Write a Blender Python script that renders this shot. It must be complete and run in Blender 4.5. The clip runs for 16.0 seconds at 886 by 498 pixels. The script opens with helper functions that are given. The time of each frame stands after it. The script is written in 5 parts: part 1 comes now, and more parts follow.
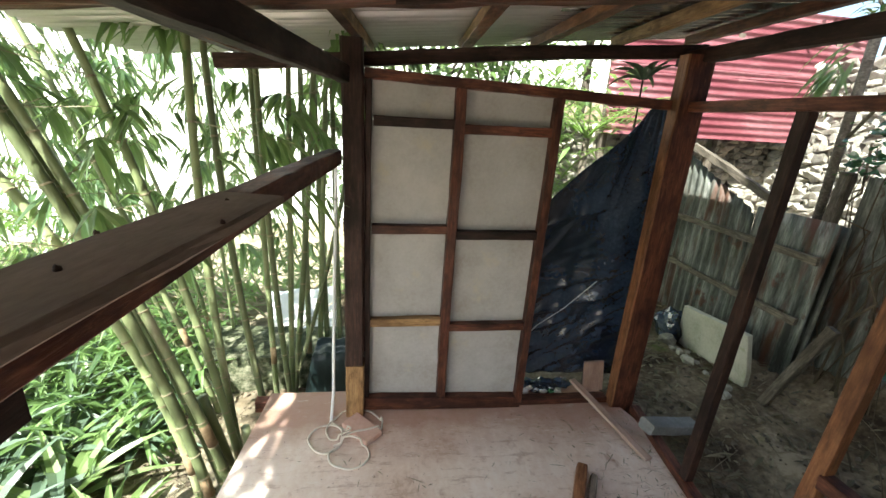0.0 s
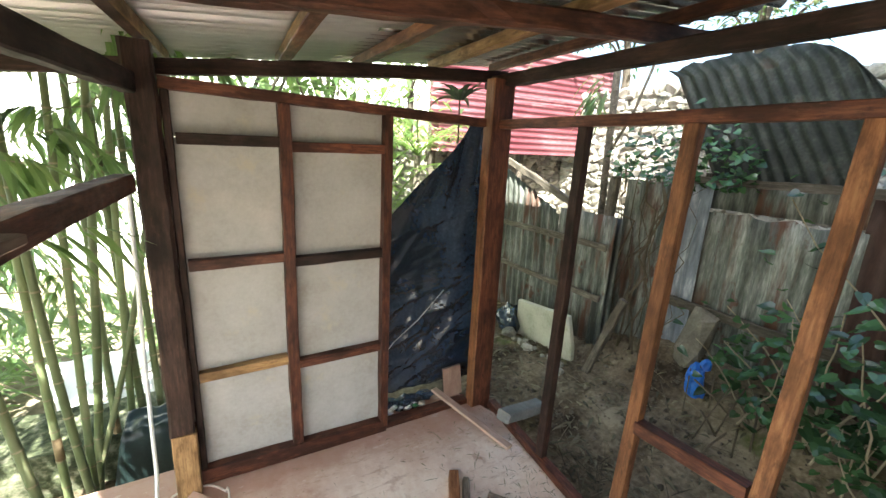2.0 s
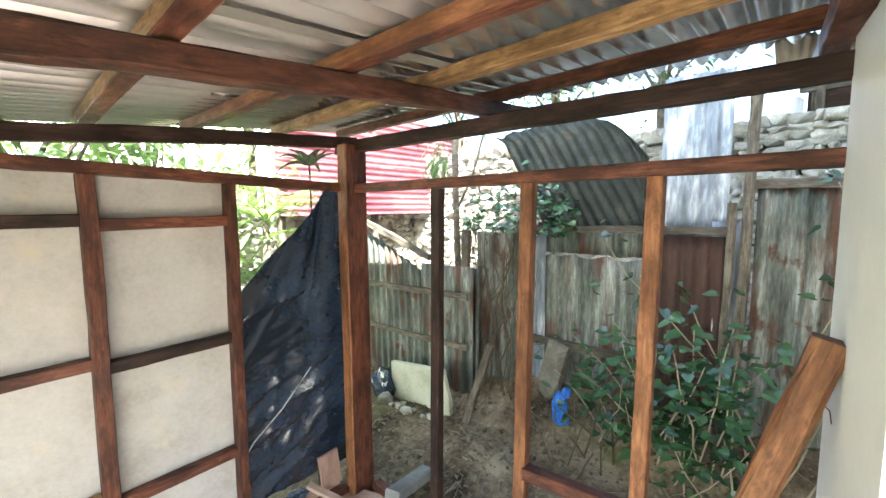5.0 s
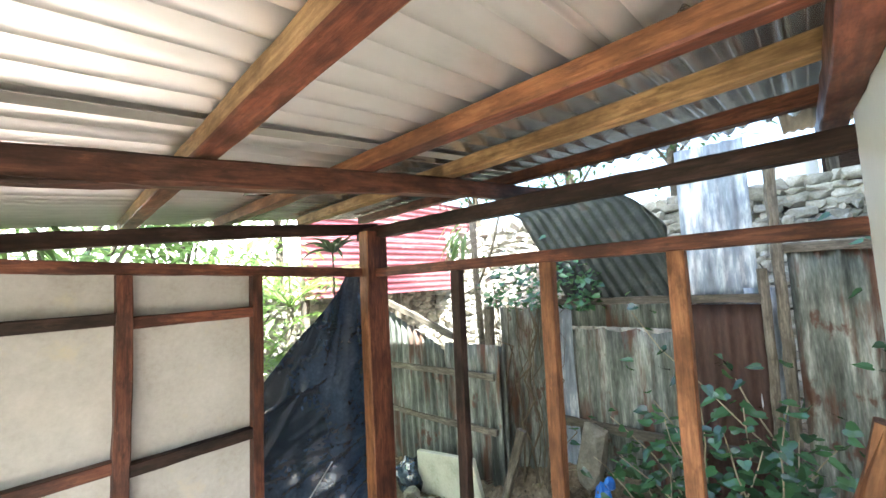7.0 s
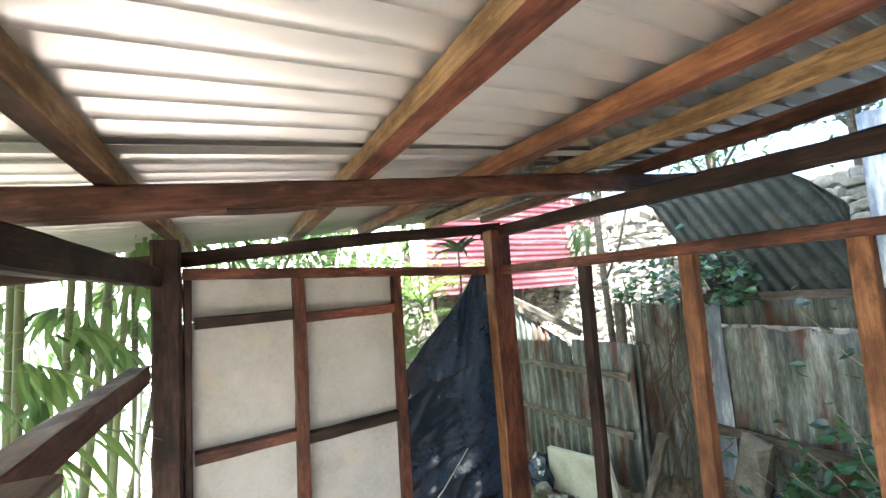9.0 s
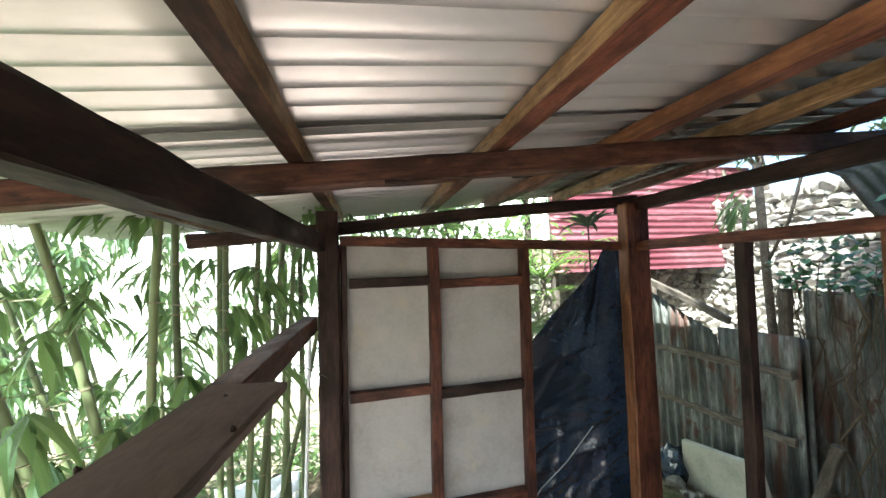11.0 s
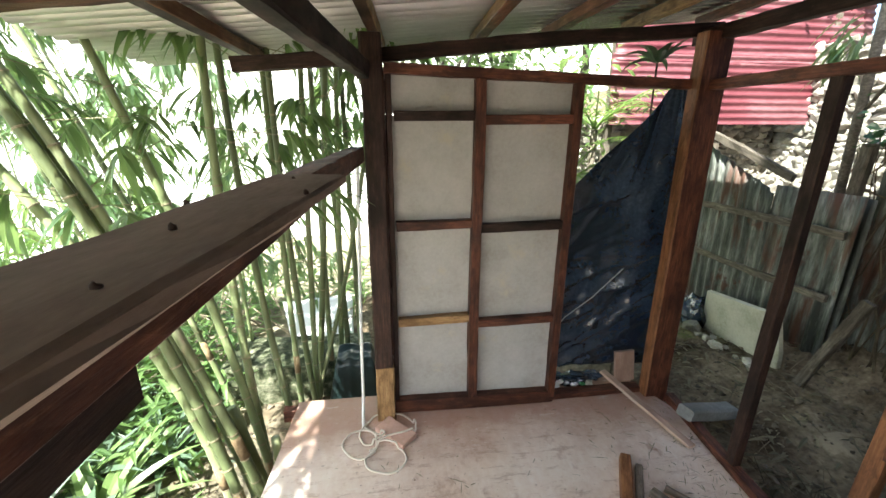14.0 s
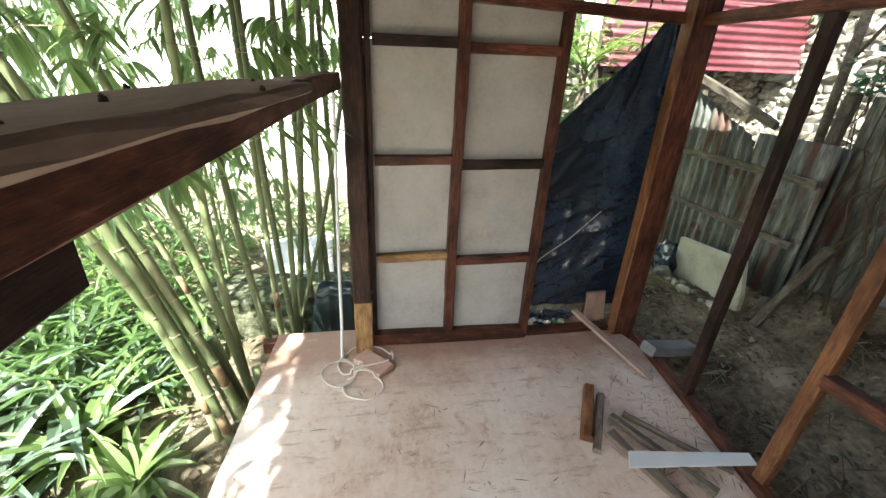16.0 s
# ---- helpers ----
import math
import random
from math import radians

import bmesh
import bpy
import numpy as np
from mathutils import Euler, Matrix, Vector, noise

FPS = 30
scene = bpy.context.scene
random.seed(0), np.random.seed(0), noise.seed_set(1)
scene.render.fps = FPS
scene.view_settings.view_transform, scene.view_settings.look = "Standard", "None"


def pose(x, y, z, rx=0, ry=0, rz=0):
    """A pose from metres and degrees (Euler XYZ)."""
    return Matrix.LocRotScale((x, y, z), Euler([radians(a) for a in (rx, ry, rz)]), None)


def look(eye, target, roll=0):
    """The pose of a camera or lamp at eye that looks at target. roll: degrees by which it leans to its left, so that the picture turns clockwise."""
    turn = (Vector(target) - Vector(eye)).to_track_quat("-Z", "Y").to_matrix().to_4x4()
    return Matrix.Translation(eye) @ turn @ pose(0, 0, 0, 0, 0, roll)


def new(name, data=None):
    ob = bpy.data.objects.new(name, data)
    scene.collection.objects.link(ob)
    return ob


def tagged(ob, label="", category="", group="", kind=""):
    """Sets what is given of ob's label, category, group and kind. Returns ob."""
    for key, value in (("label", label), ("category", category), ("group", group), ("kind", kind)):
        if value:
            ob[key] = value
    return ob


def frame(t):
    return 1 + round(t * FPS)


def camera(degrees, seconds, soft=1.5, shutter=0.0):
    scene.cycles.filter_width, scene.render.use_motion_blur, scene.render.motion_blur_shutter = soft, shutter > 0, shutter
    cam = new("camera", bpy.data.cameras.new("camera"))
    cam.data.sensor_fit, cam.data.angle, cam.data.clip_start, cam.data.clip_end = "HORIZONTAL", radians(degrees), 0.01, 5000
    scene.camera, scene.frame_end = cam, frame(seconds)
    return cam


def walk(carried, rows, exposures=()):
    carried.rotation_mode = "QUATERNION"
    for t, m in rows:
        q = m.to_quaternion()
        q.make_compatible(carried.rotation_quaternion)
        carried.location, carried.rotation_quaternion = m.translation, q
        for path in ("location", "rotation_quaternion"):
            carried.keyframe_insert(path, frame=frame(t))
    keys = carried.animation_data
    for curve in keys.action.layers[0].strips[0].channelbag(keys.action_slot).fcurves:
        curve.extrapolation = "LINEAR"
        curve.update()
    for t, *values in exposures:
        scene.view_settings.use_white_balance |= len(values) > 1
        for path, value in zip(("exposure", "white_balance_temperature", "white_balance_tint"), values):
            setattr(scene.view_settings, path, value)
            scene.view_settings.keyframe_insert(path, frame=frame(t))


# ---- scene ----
cam = camera(95.0, 16.0)
PATH = [
    (0, (0.733, 0.468, 1.475), (1.026, 2.348, 0.858), 4.1),
    (0.5, (0.777, 0.442, 1.472), (1.178, 2.318, 0.906), 3.2),
    (1, (0.771, 0.46, 1.471), (1.421, 2.275, 0.939), 3.0),
    (1.5, (0.743, 0.488, 1.469), (1.553, 2.243, 0.954), 3.0),
    (2, (0.755, 0.513, 1.456), (1.749, 2.181, 0.979), 3.2),
    (2.5, (0.743, 0.542, 1.449), (1.92, 2.099, 1.014), 3.5),
    (3, (0.743, 0.556, 1.451), (2.044, 2.016, 1.034), 2.3),
    (3.5, (0.752, 0.555, 1.451), (2.144, 1.929, 1.034), 2.2),
    (3.7, (0.753, 0.569, 1.465), (2.194, 1.895, 1.062), 2.6),
    (5.8, (0.774, 0.565, 1.479), (2.317, 1.833, 1.377), -1.4),
    (6, (0.772, 0.565, 1.494), (2.315, 1.834, 1.385), -1.6),
    (6.5, (0.769, 0.56, 1.507), (2.273, 1.878, 1.537), -2.8),
    (7, (0.766, 0.554, 1.506), (2.234, 1.9, 1.688), -2.7),
    (7.5, (0.77, 0.557, 1.511), (2.234, 1.9, 1.743), -2.9),
    (8, (0.74, 0.544, 1.522), (2.048, 2.037, 1.765), -3.5),
    (8.5, (0.713, 0.535, 1.516), (1.888, 2.138, 1.744), -3.8),
    (9, (0.702, 0.527, 1.513), (1.727, 2.233, 1.707), -3.6),
    (9.5, (0.675, 0.515, 1.502), (1.562, 2.3, 1.676), -2.7),
    (9.7, (0.677, 0.505, 1.499), (1.499, 2.322, 1.651), -2.1),
    (11.8, (0.623, 0.52, 1.485), (0.979, 2.488, 1.506), -3.0),
    (12, (0.622, 0.517, 1.48), (0.955, 2.487, 1.398), -3.3),
    (12.5, (0.624, 0.514, 1.463), (0.955, 2.471, 1.215), -2.8),
    (13, (0.625, 0.503, 1.444), (0.905, 2.446, 1.058), -2.0),
    (13.5, (0.624, 0.496, 1.428), (0.902, 2.415, 0.936), -0.8),
    (14, (0.623, 0.495, 1.41), (0.913, 2.386, 0.825), 0.7),
    (14.5, (0.625, 0.491, 1.394), (0.929, 2.352, 0.725), 1.3),
    (15, (0.629, 0.487, 1.383), (0.943, 2.319, 0.646), 1.0),
    (15.5, (0.633, 0.485, 1.371), (0.94, 2.29, 0.564), 1.9),
    (16, (0.644, 0.484, 1.366), (1.006, 2.269, 0.54), 3.1),
]
walk(cam, [(t, look(eye, target, roll)) for t, eye, target, roll in PATH], [(0.0, 2.02, 6400, 4), (1.0, 2.34, 6500, 4), (2.0, 2.74, 6500, 4), (3.5, 3.52, 6300, 4), (6.0, 3.50, 6200, 4), (7.5, 3.38, 6000, 4), (9.0, 3.12, 5900, 4), (9.7, 2.80, 5800, 4), (12.0, 2.12, 6000, 4), (13.0, 2.20, 6200, 4), (16.0, 2.24, 6400, 4)])

# ---- world, sun, exposure ----
world = bpy.data.worlds.new("sky")
scene.world = world
world.use_nodes = True
wn = world.node_tree.nodes
sky = wn.new("ShaderNodeTexSky")
sky.sky_type = "NISHITA"
sky.sun_disc = False
sky.sun_elevation = radians(50)
sky.sun_rotation = radians(213)
sky.air_density = 1.0
sky.dust_density = 3.0
wn["Background"].inputs[1].default_value = 0.105
world.node_tree.links.new(sky.outputs[0], wn["Background"].inputs[0])
sun_data = bpy.data.lights.new("sun", "SUN")
sun_data.energy = 5.0
sun_data.angle = radians(0.6)
sun_data.color = (1.0, 0.97, 0.91)
sun = new("sun", sun_data)
sun.matrix_world = look((-3.54, -5.34, 7.66), (0, 0, 0))


# ---- materials ----
def nodes_of(name):
    m = bpy.data.materials.new(name)
    m.use_nodes = True
    nt = m.node_tree
    return m, nt, nt.nodes["Principled BSDF"]


def coords(nt, scale=(1, 1, 1), jitter=True):
    """Object coordinates, shifted by each object's own random number."""
    tc = nt.nodes.new("ShaderNodeTexCoord")
    mp = nt.nodes.new("ShaderNodeMapping")
    mp.inputs["Scale"].default_value = scale
    if jitter:
        oi = nt.nodes.new("ShaderNodeObjectInfo")
        mul = nt.nodes.new("ShaderNodeVectorMath")
        mul.operation = "SCALE"
        mul.inputs[0].default_value = (37.0, 11.0, 23.0)
        nt.links.new(oi.outputs["Random"], mul.inputs["Scale"])
        add = nt.nodes.new("ShaderNodeVectorMath")
        nt.links.new(tc.outputs["Object"], add.inputs[0])
        nt.links.new(mul.outputs[0], add.inputs[1])
        nt.links.new(add.outputs[0], mp.inputs["Vector"])
    else:
        nt.links.new(tc.outputs["Object"], mp.inputs["Vector"])
    return mp.outputs[0]


def noise_tex(nt, vec, scale, detail=4.0, rough=0.55):
    n = nt.nodes.new("ShaderNodeTexNoise")
    n.inputs["Scale"].default_value = scale
    n.inputs["Detail"].default_value = detail
    n.inputs["Roughness"].default_value = rough
    nt.links.new(vec, n.inputs["Vector"])
    return n.outputs["Fac"]


def ramp(nt, fac, stops):
    r = nt.nodes.new("ShaderNodeValToRGB")
    e = r.color_ramp.elements
    while len(e) < len(stops):
        e.new(0.5)
    for i, (p, c) in enumerate(stops):
        e[i].position = p
        e[i].color = (*c, 1) if len(c) == 3 else c
    nt.links.new(fac, r.inputs[0])
    return r.outputs[0]


def mix(nt, fac, a, b, mode="MIX"):
    m = nt.nodes.new("ShaderNodeMix")
    m.data_type = "RGBA"
    m.blend_type = mode
    for sock, v in ((m.inputs[0], fac), (m.inputs[6], a), (m.inputs[7], b)):
        if isinstance(v, (float, int)):
            sock.default_value = v
        elif isinstance(v, tuple):
            sock.default_value = (*v, 1)
        else:
            nt.links.new(v, sock)
    return m.outputs[2]


def bump(nt, bsdf, height, strength, dist=0.01):
    b = nt.nodes.new("ShaderNodeBump")
    b.inputs["Strength"].default_value = strength
    b.inputs["Distance"].default_value = dist
    nt.links.new(height, b.inputs["Height"])
    nt.links.new(b.outputs[0], bsdf.inputs["Normal"])


def random_value(nt, island=False):
    if island:
        return nt.nodes.new("ShaderNodeNewGeometry").outputs["Random Per Island"]
    return nt.nodes.new("ShaderNodeObjectInfo").outputs["Random"]


def timber(name, dark, mid, pale, rough=0.65, stain=0.6, vary=0.25):
    """Sawn lumber with its grain along local x, blotches and dark stains."""
    m, nt, b = nodes_of(name)
    grain = noise_tex(nt, coords(nt, (2.2, 24, 24)), 4.0, 7, 0.68)
    fine = noise_tex(nt, coords(nt, (6, 160, 160)), 3.0, 3)
    blot = noise_tex(nt, coords(nt, (2.2, 5, 5)), 2.2, 5, 0.62)
    col = ramp(nt, grain, [(0.3, dark), (0.52, mid), (0.75, pale)])
    st = ramp(nt, blot, [(0.42, (0, 0, 0)), (0.62, (stain,) * 3)])
    col = mix(nt, st, col, tuple(c * 0.45 for c in dark))
    scuff = noise_tex(nt, coords(nt, (5, 14, 14)), 3.4, 6, 0.7)
    col = mix(nt, ramp(nt, scuff, [(0.52, (0, 0, 0)), (0.66, (0.75,) * 3)]), col, tuple(c * 0.7 for c in dark))
    col = mix(nt, ramp(nt, scuff, [(0.28, (0.45,) * 3), (0.38, (0, 0, 0))]), col, tuple(min(1, c * 1.15) for c in pale))
    hue = nt.nodes.new("ShaderNodeHueSaturation")
    mr = nt.nodes.new("ShaderNodeMapRange")
    mr.inputs[3].default_value, mr.inputs[4].default_value = 1 - vary, 1 + vary
    nt.links.new(random_value(nt), mr.inputs[0])
    nt.links.new(mr.outputs[0], hue.inputs["Value"])
    nt.links.new(col, hue.inputs["Color"])
    nt.links.new(hue.outputs[0], b.inputs["Base Color"])
    rr = ramp(nt, blot, [(0.3, (rough - 0.15,) * 3), (0.7, (rough + 0.15,) * 3)])
    nt.links.new(rr, b.inputs["Roughness"])
    b.inputs["Specular IOR Level"].default_value = 0.35
    bump(nt, b, mix(nt, 0.15, mix(nt, 0.5, grain, scuff), fine), 0.5, 0.004)
    return m


def mottled(name, stops, scale=6.0, rough=0.8, metal=0.0, fine=60.0, bump_s=0.3, stretch=(1, 1, 1), spec=0.4, spots=None, vary=0.0, island=False, bdist=0.01):
    """A surface with a broad and a fine variation of colour; spots: colour, threshold, scale of stains with a shape of their own."""
    m, nt, b = nodes_of(name)
    v = coords(nt, stretch)
    big = noise_tex(nt, v, scale, 6, 0.6)
    small = noise_tex(nt, v, fine, 4, 0.6)
    mixed = nt.nodes.new("ShaderNodeMath")
    mixed.operation = "MULTIPLY_ADD"
    mixed.inputs[1].default_value = 0.3
    nt.links.new(small, mixed.inputs[0])
    off = nt.nodes.new("ShaderNodeMath")
    off.operation = "MULTIPLY"
    off.inputs[1].default_value = 0.7
    nt.links.new(big, off.inputs[0])
    nt.links.new(off.outputs[0], mixed.inputs[2])
    col = ramp(nt, mixed.outputs[0], stops)
    if spots:
        c, th, sc = spots
        f = noise_tex(nt, coords(nt, stretch), sc, 5, 0.65)
        mask = ramp(nt, f, [(th, (0, 0, 0)), (min(th + 0.1, 1), (0.9,) * 3)])
        col = mix(nt, mask, col, c)
    if vary:
        hue = nt.nodes.new("ShaderNodeHueSaturation")
        mr = nt.nodes.new("ShaderNodeMapRange")
        mr.inputs[3].default_value, mr.inputs[4].default_value = 1 - vary, 1 + vary
        nt.links.new(random_value(nt, island), mr.inputs[0])
        nt.links.new(mr.outputs[0], hue.inputs["Value"])
        nt.links.new(col, hue.inputs["Color"])
        col = hue.outputs[0]
    nt.links.new(col, b.inputs["Base Color"])
    b.inputs["Roughness"].default_value = rough
    b.inputs["Metallic"].default_value = metal
    b.inputs["Specular IOR Level"].default_value = spec
    bump(nt, b, mixed.outputs[0], bump_s, bdist)
    return m


def foliage(name, dark, light, trans=0.35, rough=0.45):
    """Leaf blades: per-leaf tint, gloss and light through the blade."""
    m, nt, b = nodes_of(name)
    g = nt.nodes.new("ShaderNodeNewGeometry")
    col = ramp(nt, g.outputs["Random Per Island"], [(0.0, dark), (0.7, light), (1.0, tuple(min(1, c * 1.5) for c in light))])
    nt.links.new(col, b.inputs["Base Color"])
    b.inputs["Roughness"].default_value = rough
    tr = nt.nodes.new("ShaderNodeBsdfTranslucent")
    tint = mix(nt, 1.0, col, (1.0, 1.0, 0.45), "MULTIPLY")
    bright = mix(nt, 0.5, tint, (0.37, 0.48, 0.19))
    b.inputs["Specular IOR Level"].default_value = 0.75
    nt.links.new(bright, tr.inputs["Color"])
    ms = nt.nodes.new("ShaderNodeMixShader")
    ms.inputs[0].default_value = trans
    nt.links.new(b.outputs[0], ms.inputs[1])
    nt.links.new(tr.outputs[0], ms.inputs[2])
    nt.links.new(ms.outputs[0], nt.nodes["Material Output"].inputs["Surface"])
    return m


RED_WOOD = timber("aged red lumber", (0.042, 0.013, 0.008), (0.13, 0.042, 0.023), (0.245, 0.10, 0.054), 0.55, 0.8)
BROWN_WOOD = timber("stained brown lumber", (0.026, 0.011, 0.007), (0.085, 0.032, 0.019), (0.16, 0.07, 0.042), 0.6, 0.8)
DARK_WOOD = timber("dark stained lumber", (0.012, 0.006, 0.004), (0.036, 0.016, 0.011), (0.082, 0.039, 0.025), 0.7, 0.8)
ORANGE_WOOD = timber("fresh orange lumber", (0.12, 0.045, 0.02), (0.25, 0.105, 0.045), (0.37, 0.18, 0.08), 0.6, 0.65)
YELLOW_WOOD = timber("pale yellow lumber", (0.15, 0.08, 0.035), (0.30, 0.18, 0.08), (0.46, 0.30, 0.145), 0.65, 0.7)
GREY_WOOD = timber("weathered grey wood", (0.065, 0.053, 0.04), (0.145, 0.122, 0.095), (0.26, 0.225, 0.18), 0.85, 0.5)
DRIFT_WOOD = timber("splintered pale scrap", (0.10, 0.075, 0.055), (0.22, 0.175, 0.135), (0.38, 0.32, 0.26), 0.85, 0.5)
PLANK_WOOD = mottled("dusty brown plank", [(0.32, (0.13, 0.095, 0.073)), (0.5, (0.20, 0.153, 0.122)), (0.68, (0.27, 0.215, 0.18))], 3.0, 0.9, fine=40, bump_s=0.35, stretch=(1, 3.5, 3.5), spots=((0.11, 0.075, 0.055), 0.62, 2.5), bdist=0.004)
BOARD = mottled("fibre cement board", [(0.3, (0.30, 0.285, 0.25)), (0.5, (0.395, 0.387, 0.372)), (0.7, (0.47, 0.462, 0.447))], 5, 0.8, fine=70, bump_s=0.25, spots=((0.45, 0.42, 0.34), 0.60, 6))
WHITE_BOARD = mottled("white painted board", [(0.3, (0.72, 0.73, 0.71)), (0.7, (0.82, 0.83, 0.81))], 3, 0.6, fine=40, bump_s=0.08)
PLYWOOD = mottled("dusty plywood floor", [(0.30, (0.50, 0.33, 0.25)), (0.42, (0.72, 0.56, 0.46)), (0.55, (0.82, 0.69, 0.60)), (0.68, (0.88, 0.79, 0.72))], 2.4, 0.75, fine=45, bump_s=0.12, stretch=(1, 0.7, 1), spots=((0.40, 0.22, 0.15), 0.62, 4.5))
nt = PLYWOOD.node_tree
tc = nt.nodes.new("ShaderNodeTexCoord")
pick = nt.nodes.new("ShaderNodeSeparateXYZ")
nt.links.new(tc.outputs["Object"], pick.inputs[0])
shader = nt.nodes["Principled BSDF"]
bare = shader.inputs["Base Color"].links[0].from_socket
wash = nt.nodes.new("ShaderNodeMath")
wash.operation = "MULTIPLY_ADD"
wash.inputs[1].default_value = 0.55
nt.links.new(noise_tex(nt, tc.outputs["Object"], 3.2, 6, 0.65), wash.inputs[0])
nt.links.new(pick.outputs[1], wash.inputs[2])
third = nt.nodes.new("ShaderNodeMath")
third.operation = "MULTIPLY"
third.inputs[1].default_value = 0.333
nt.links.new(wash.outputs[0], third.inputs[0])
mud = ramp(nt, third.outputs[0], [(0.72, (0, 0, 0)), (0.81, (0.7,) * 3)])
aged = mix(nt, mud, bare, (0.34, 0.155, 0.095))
rub = noise_tex(nt, coords(nt, (1.2, 5, 1)), 7.0, 7, 0.75)
aged = mix(nt, ramp(nt, rub, [(0.55, (0, 0, 0)), (0.64, (0.55,) * 3)]), aged, (0.42, 0.26, 0.19))
aged = mix(nt, ramp(nt, rub, [(0.30, (0.6,) * 3), (0.40, (0, 0, 0))]), aged, (0.86, 0.79, 0.73))
speck = noise_tex(nt, tc.outputs["Object"], 55.0, 3, 0.6)
aged = mix(nt, ramp(nt, speck, [(0.66, (0, 0, 0)), (0.72, (0.7,) * 3)]), aged, (0.20, 0.10, 0.07))
nt.links.new(aged, shader.inputs["Base Color"])
DULL_ZINC = mottled("dull spotted zinc", [(0.3, (0.22, 0.21, 0.20)), (0.7, (0.36, 0.35, 0.33))], 6, 0.5, 0.4, 35, 0.06, spots=((0.25, 0.08, 0.05), 0.68, 14))
ZINC = mottled("galvanised roofing", [(0.3, (0.50, 0.485, 0.475)), (0.5, (0.66, 0.64, 0.63)), (0.7, (0.74, 0.72, 0.71))], 2.2, 0.39, 0.75, 35, 0.06, (0.3, 1, 1), 0.5)
AGED_ZINC = mottled("aged roofing iron", [(0.36, (0.26, 0.25, 0.235)), (0.5, (0.48, 0.47, 0.45)), (0.64, (0.68, 0.66, 0.64))], 4.0, 0.27, 0.85, 35, 0.08, (0.3, 1, 1), 0.5, ((0.24, 0.13, 0.08), 0.62, 5))
OLD_ZINC = mottled("weathered fence iron", [(0.36, (0.034, 0.037, 0.031)), (0.46, (0.092, 0.10, 0.086)), (0.54, (0.165, 0.175, 0.155)), (0.64, (0.36, 0.365, 0.33))], 3.5, 0.6, 0.12, 30, 0.2, (0.5, 3, 3), 0.4, ((0.10, 0.04, 0.022), 0.52, 2.2), 0.2)
nt = OLD_ZINC.node_tree
shader = nt.nodes["Principled BSDF"]
bare = shader.inputs["Base Color"].links[0].from_socket
patch = noise_tex(nt, coords(nt, (0.8, 1.3, 1)), 5.0, 6, 0.6)
nt.links.new(mix(nt, ramp(nt, patch, [(0.60, (0, 0, 0)), (0.65, (0.85,) * 3)]), bare, (0.10, 0.038, 0.022)), shader.inputs["Base Color"])
BLUE_ZINC = mottled("blotched bluish iron", [(0.36, (0.14, 0.16, 0.19)), (0.49, (0.28, 0.31, 0.36)), (0.56, (0.55, 0.57, 0.61)), (0.62, (0.78, 0.78, 0.8))], 3, 0.6, 0.3, 18, 0.1, (0.5, 2.2, 2.2), 0.4, ((0.32, 0.22, 0.17), 0.66, 3))
DARK_RUST = mottled("dark rusted iron", [(0.3, (0.035, 0.02, 0.016)), (0.55, (0.085, 0.045, 0.035)), (0.75, (0.16, 0.10, 0.08))], 4, 0.75, 0.2, 40, 0.2, (0.5, 2, 2))
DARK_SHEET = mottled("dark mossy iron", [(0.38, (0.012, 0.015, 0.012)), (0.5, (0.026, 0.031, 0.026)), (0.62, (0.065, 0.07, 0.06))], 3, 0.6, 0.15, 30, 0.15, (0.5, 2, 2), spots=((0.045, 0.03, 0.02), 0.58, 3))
RED_IRON = mottled("red painted iron", [(0.35, (0.105, 0.020, 0.028)), (0.5, (0.155, 0.045, 0.055)), (0.65, (0.24, 0.115, 0.125))], 2.2, 0.5, 0.1, 30, 0.1, (0.4, 1.5, 1.5), 0.5, ((0.36, 0.17, 0.17), 0.62, 3))
SOIL = mottled("brown garden soil", [(0.36, (0.035, 0.025, 0.017)), (0.44, (0.10, 0.075, 0.05)), (0.52, (0.185, 0.145, 0.098)), (0.62, (0.33, 0.27, 0.19))], 2.6, 0.95, fine=32, bump_s=1.0, spec=0.1, spots=((0.10, 0.12, 0.04), 0.60, 2.2), bdist=0.03)
nt = SOIL.node_tree
# ground colour goes from pale sand on the left to brown soil
pick = nt.nodes.new("ShaderNodeSeparateXYZ")
tc = nt.nodes.new("ShaderNodeTexCoord")
nt.links.new(tc.outputs["Object"], pick.inputs[0])
edge = nt.nodes.new("ShaderNodeMath")
edge.operation = "MULTIPLY_ADD"
edge.inputs[1].default_value = 1.6
nt.links.new(noise_tex(nt, tc.outputs["Object"], 1.3, 5), edge.inputs[0])
nt.links.new(pick.outputs[0], edge.inputs[2])
sandy = ramp(nt, edge.outputs[0], [(0.55, (0.9,) * 3), (1.0, (0, 0, 0))])
sand = ramp(nt, noise_tex(nt, tc.outputs["Object"], 9, 6), [(0.3, (0.12, 0.10, 0.065)), (0.55, (0.24, 0.21, 0.15)), (0.75, (0.46, 0.42, 0.33))])
shader = nt.nodes["Principled BSDF"]
brown_soil = shader.inputs["Base Color"].links[0].from_socket
nt.links.new(mix(nt, sandy, brown_soil, sand), shader.inputs["Base Color"])
STONE = mottled("pale limestone", [(0.35, (0.19, 0.175, 0.14)), (0.5, (0.33, 0.31, 0.26)), (0.65, (0.46, 0.435, 0.385))], 9, 0.9, fine=60, bump_s=0.9, vary=0.35)
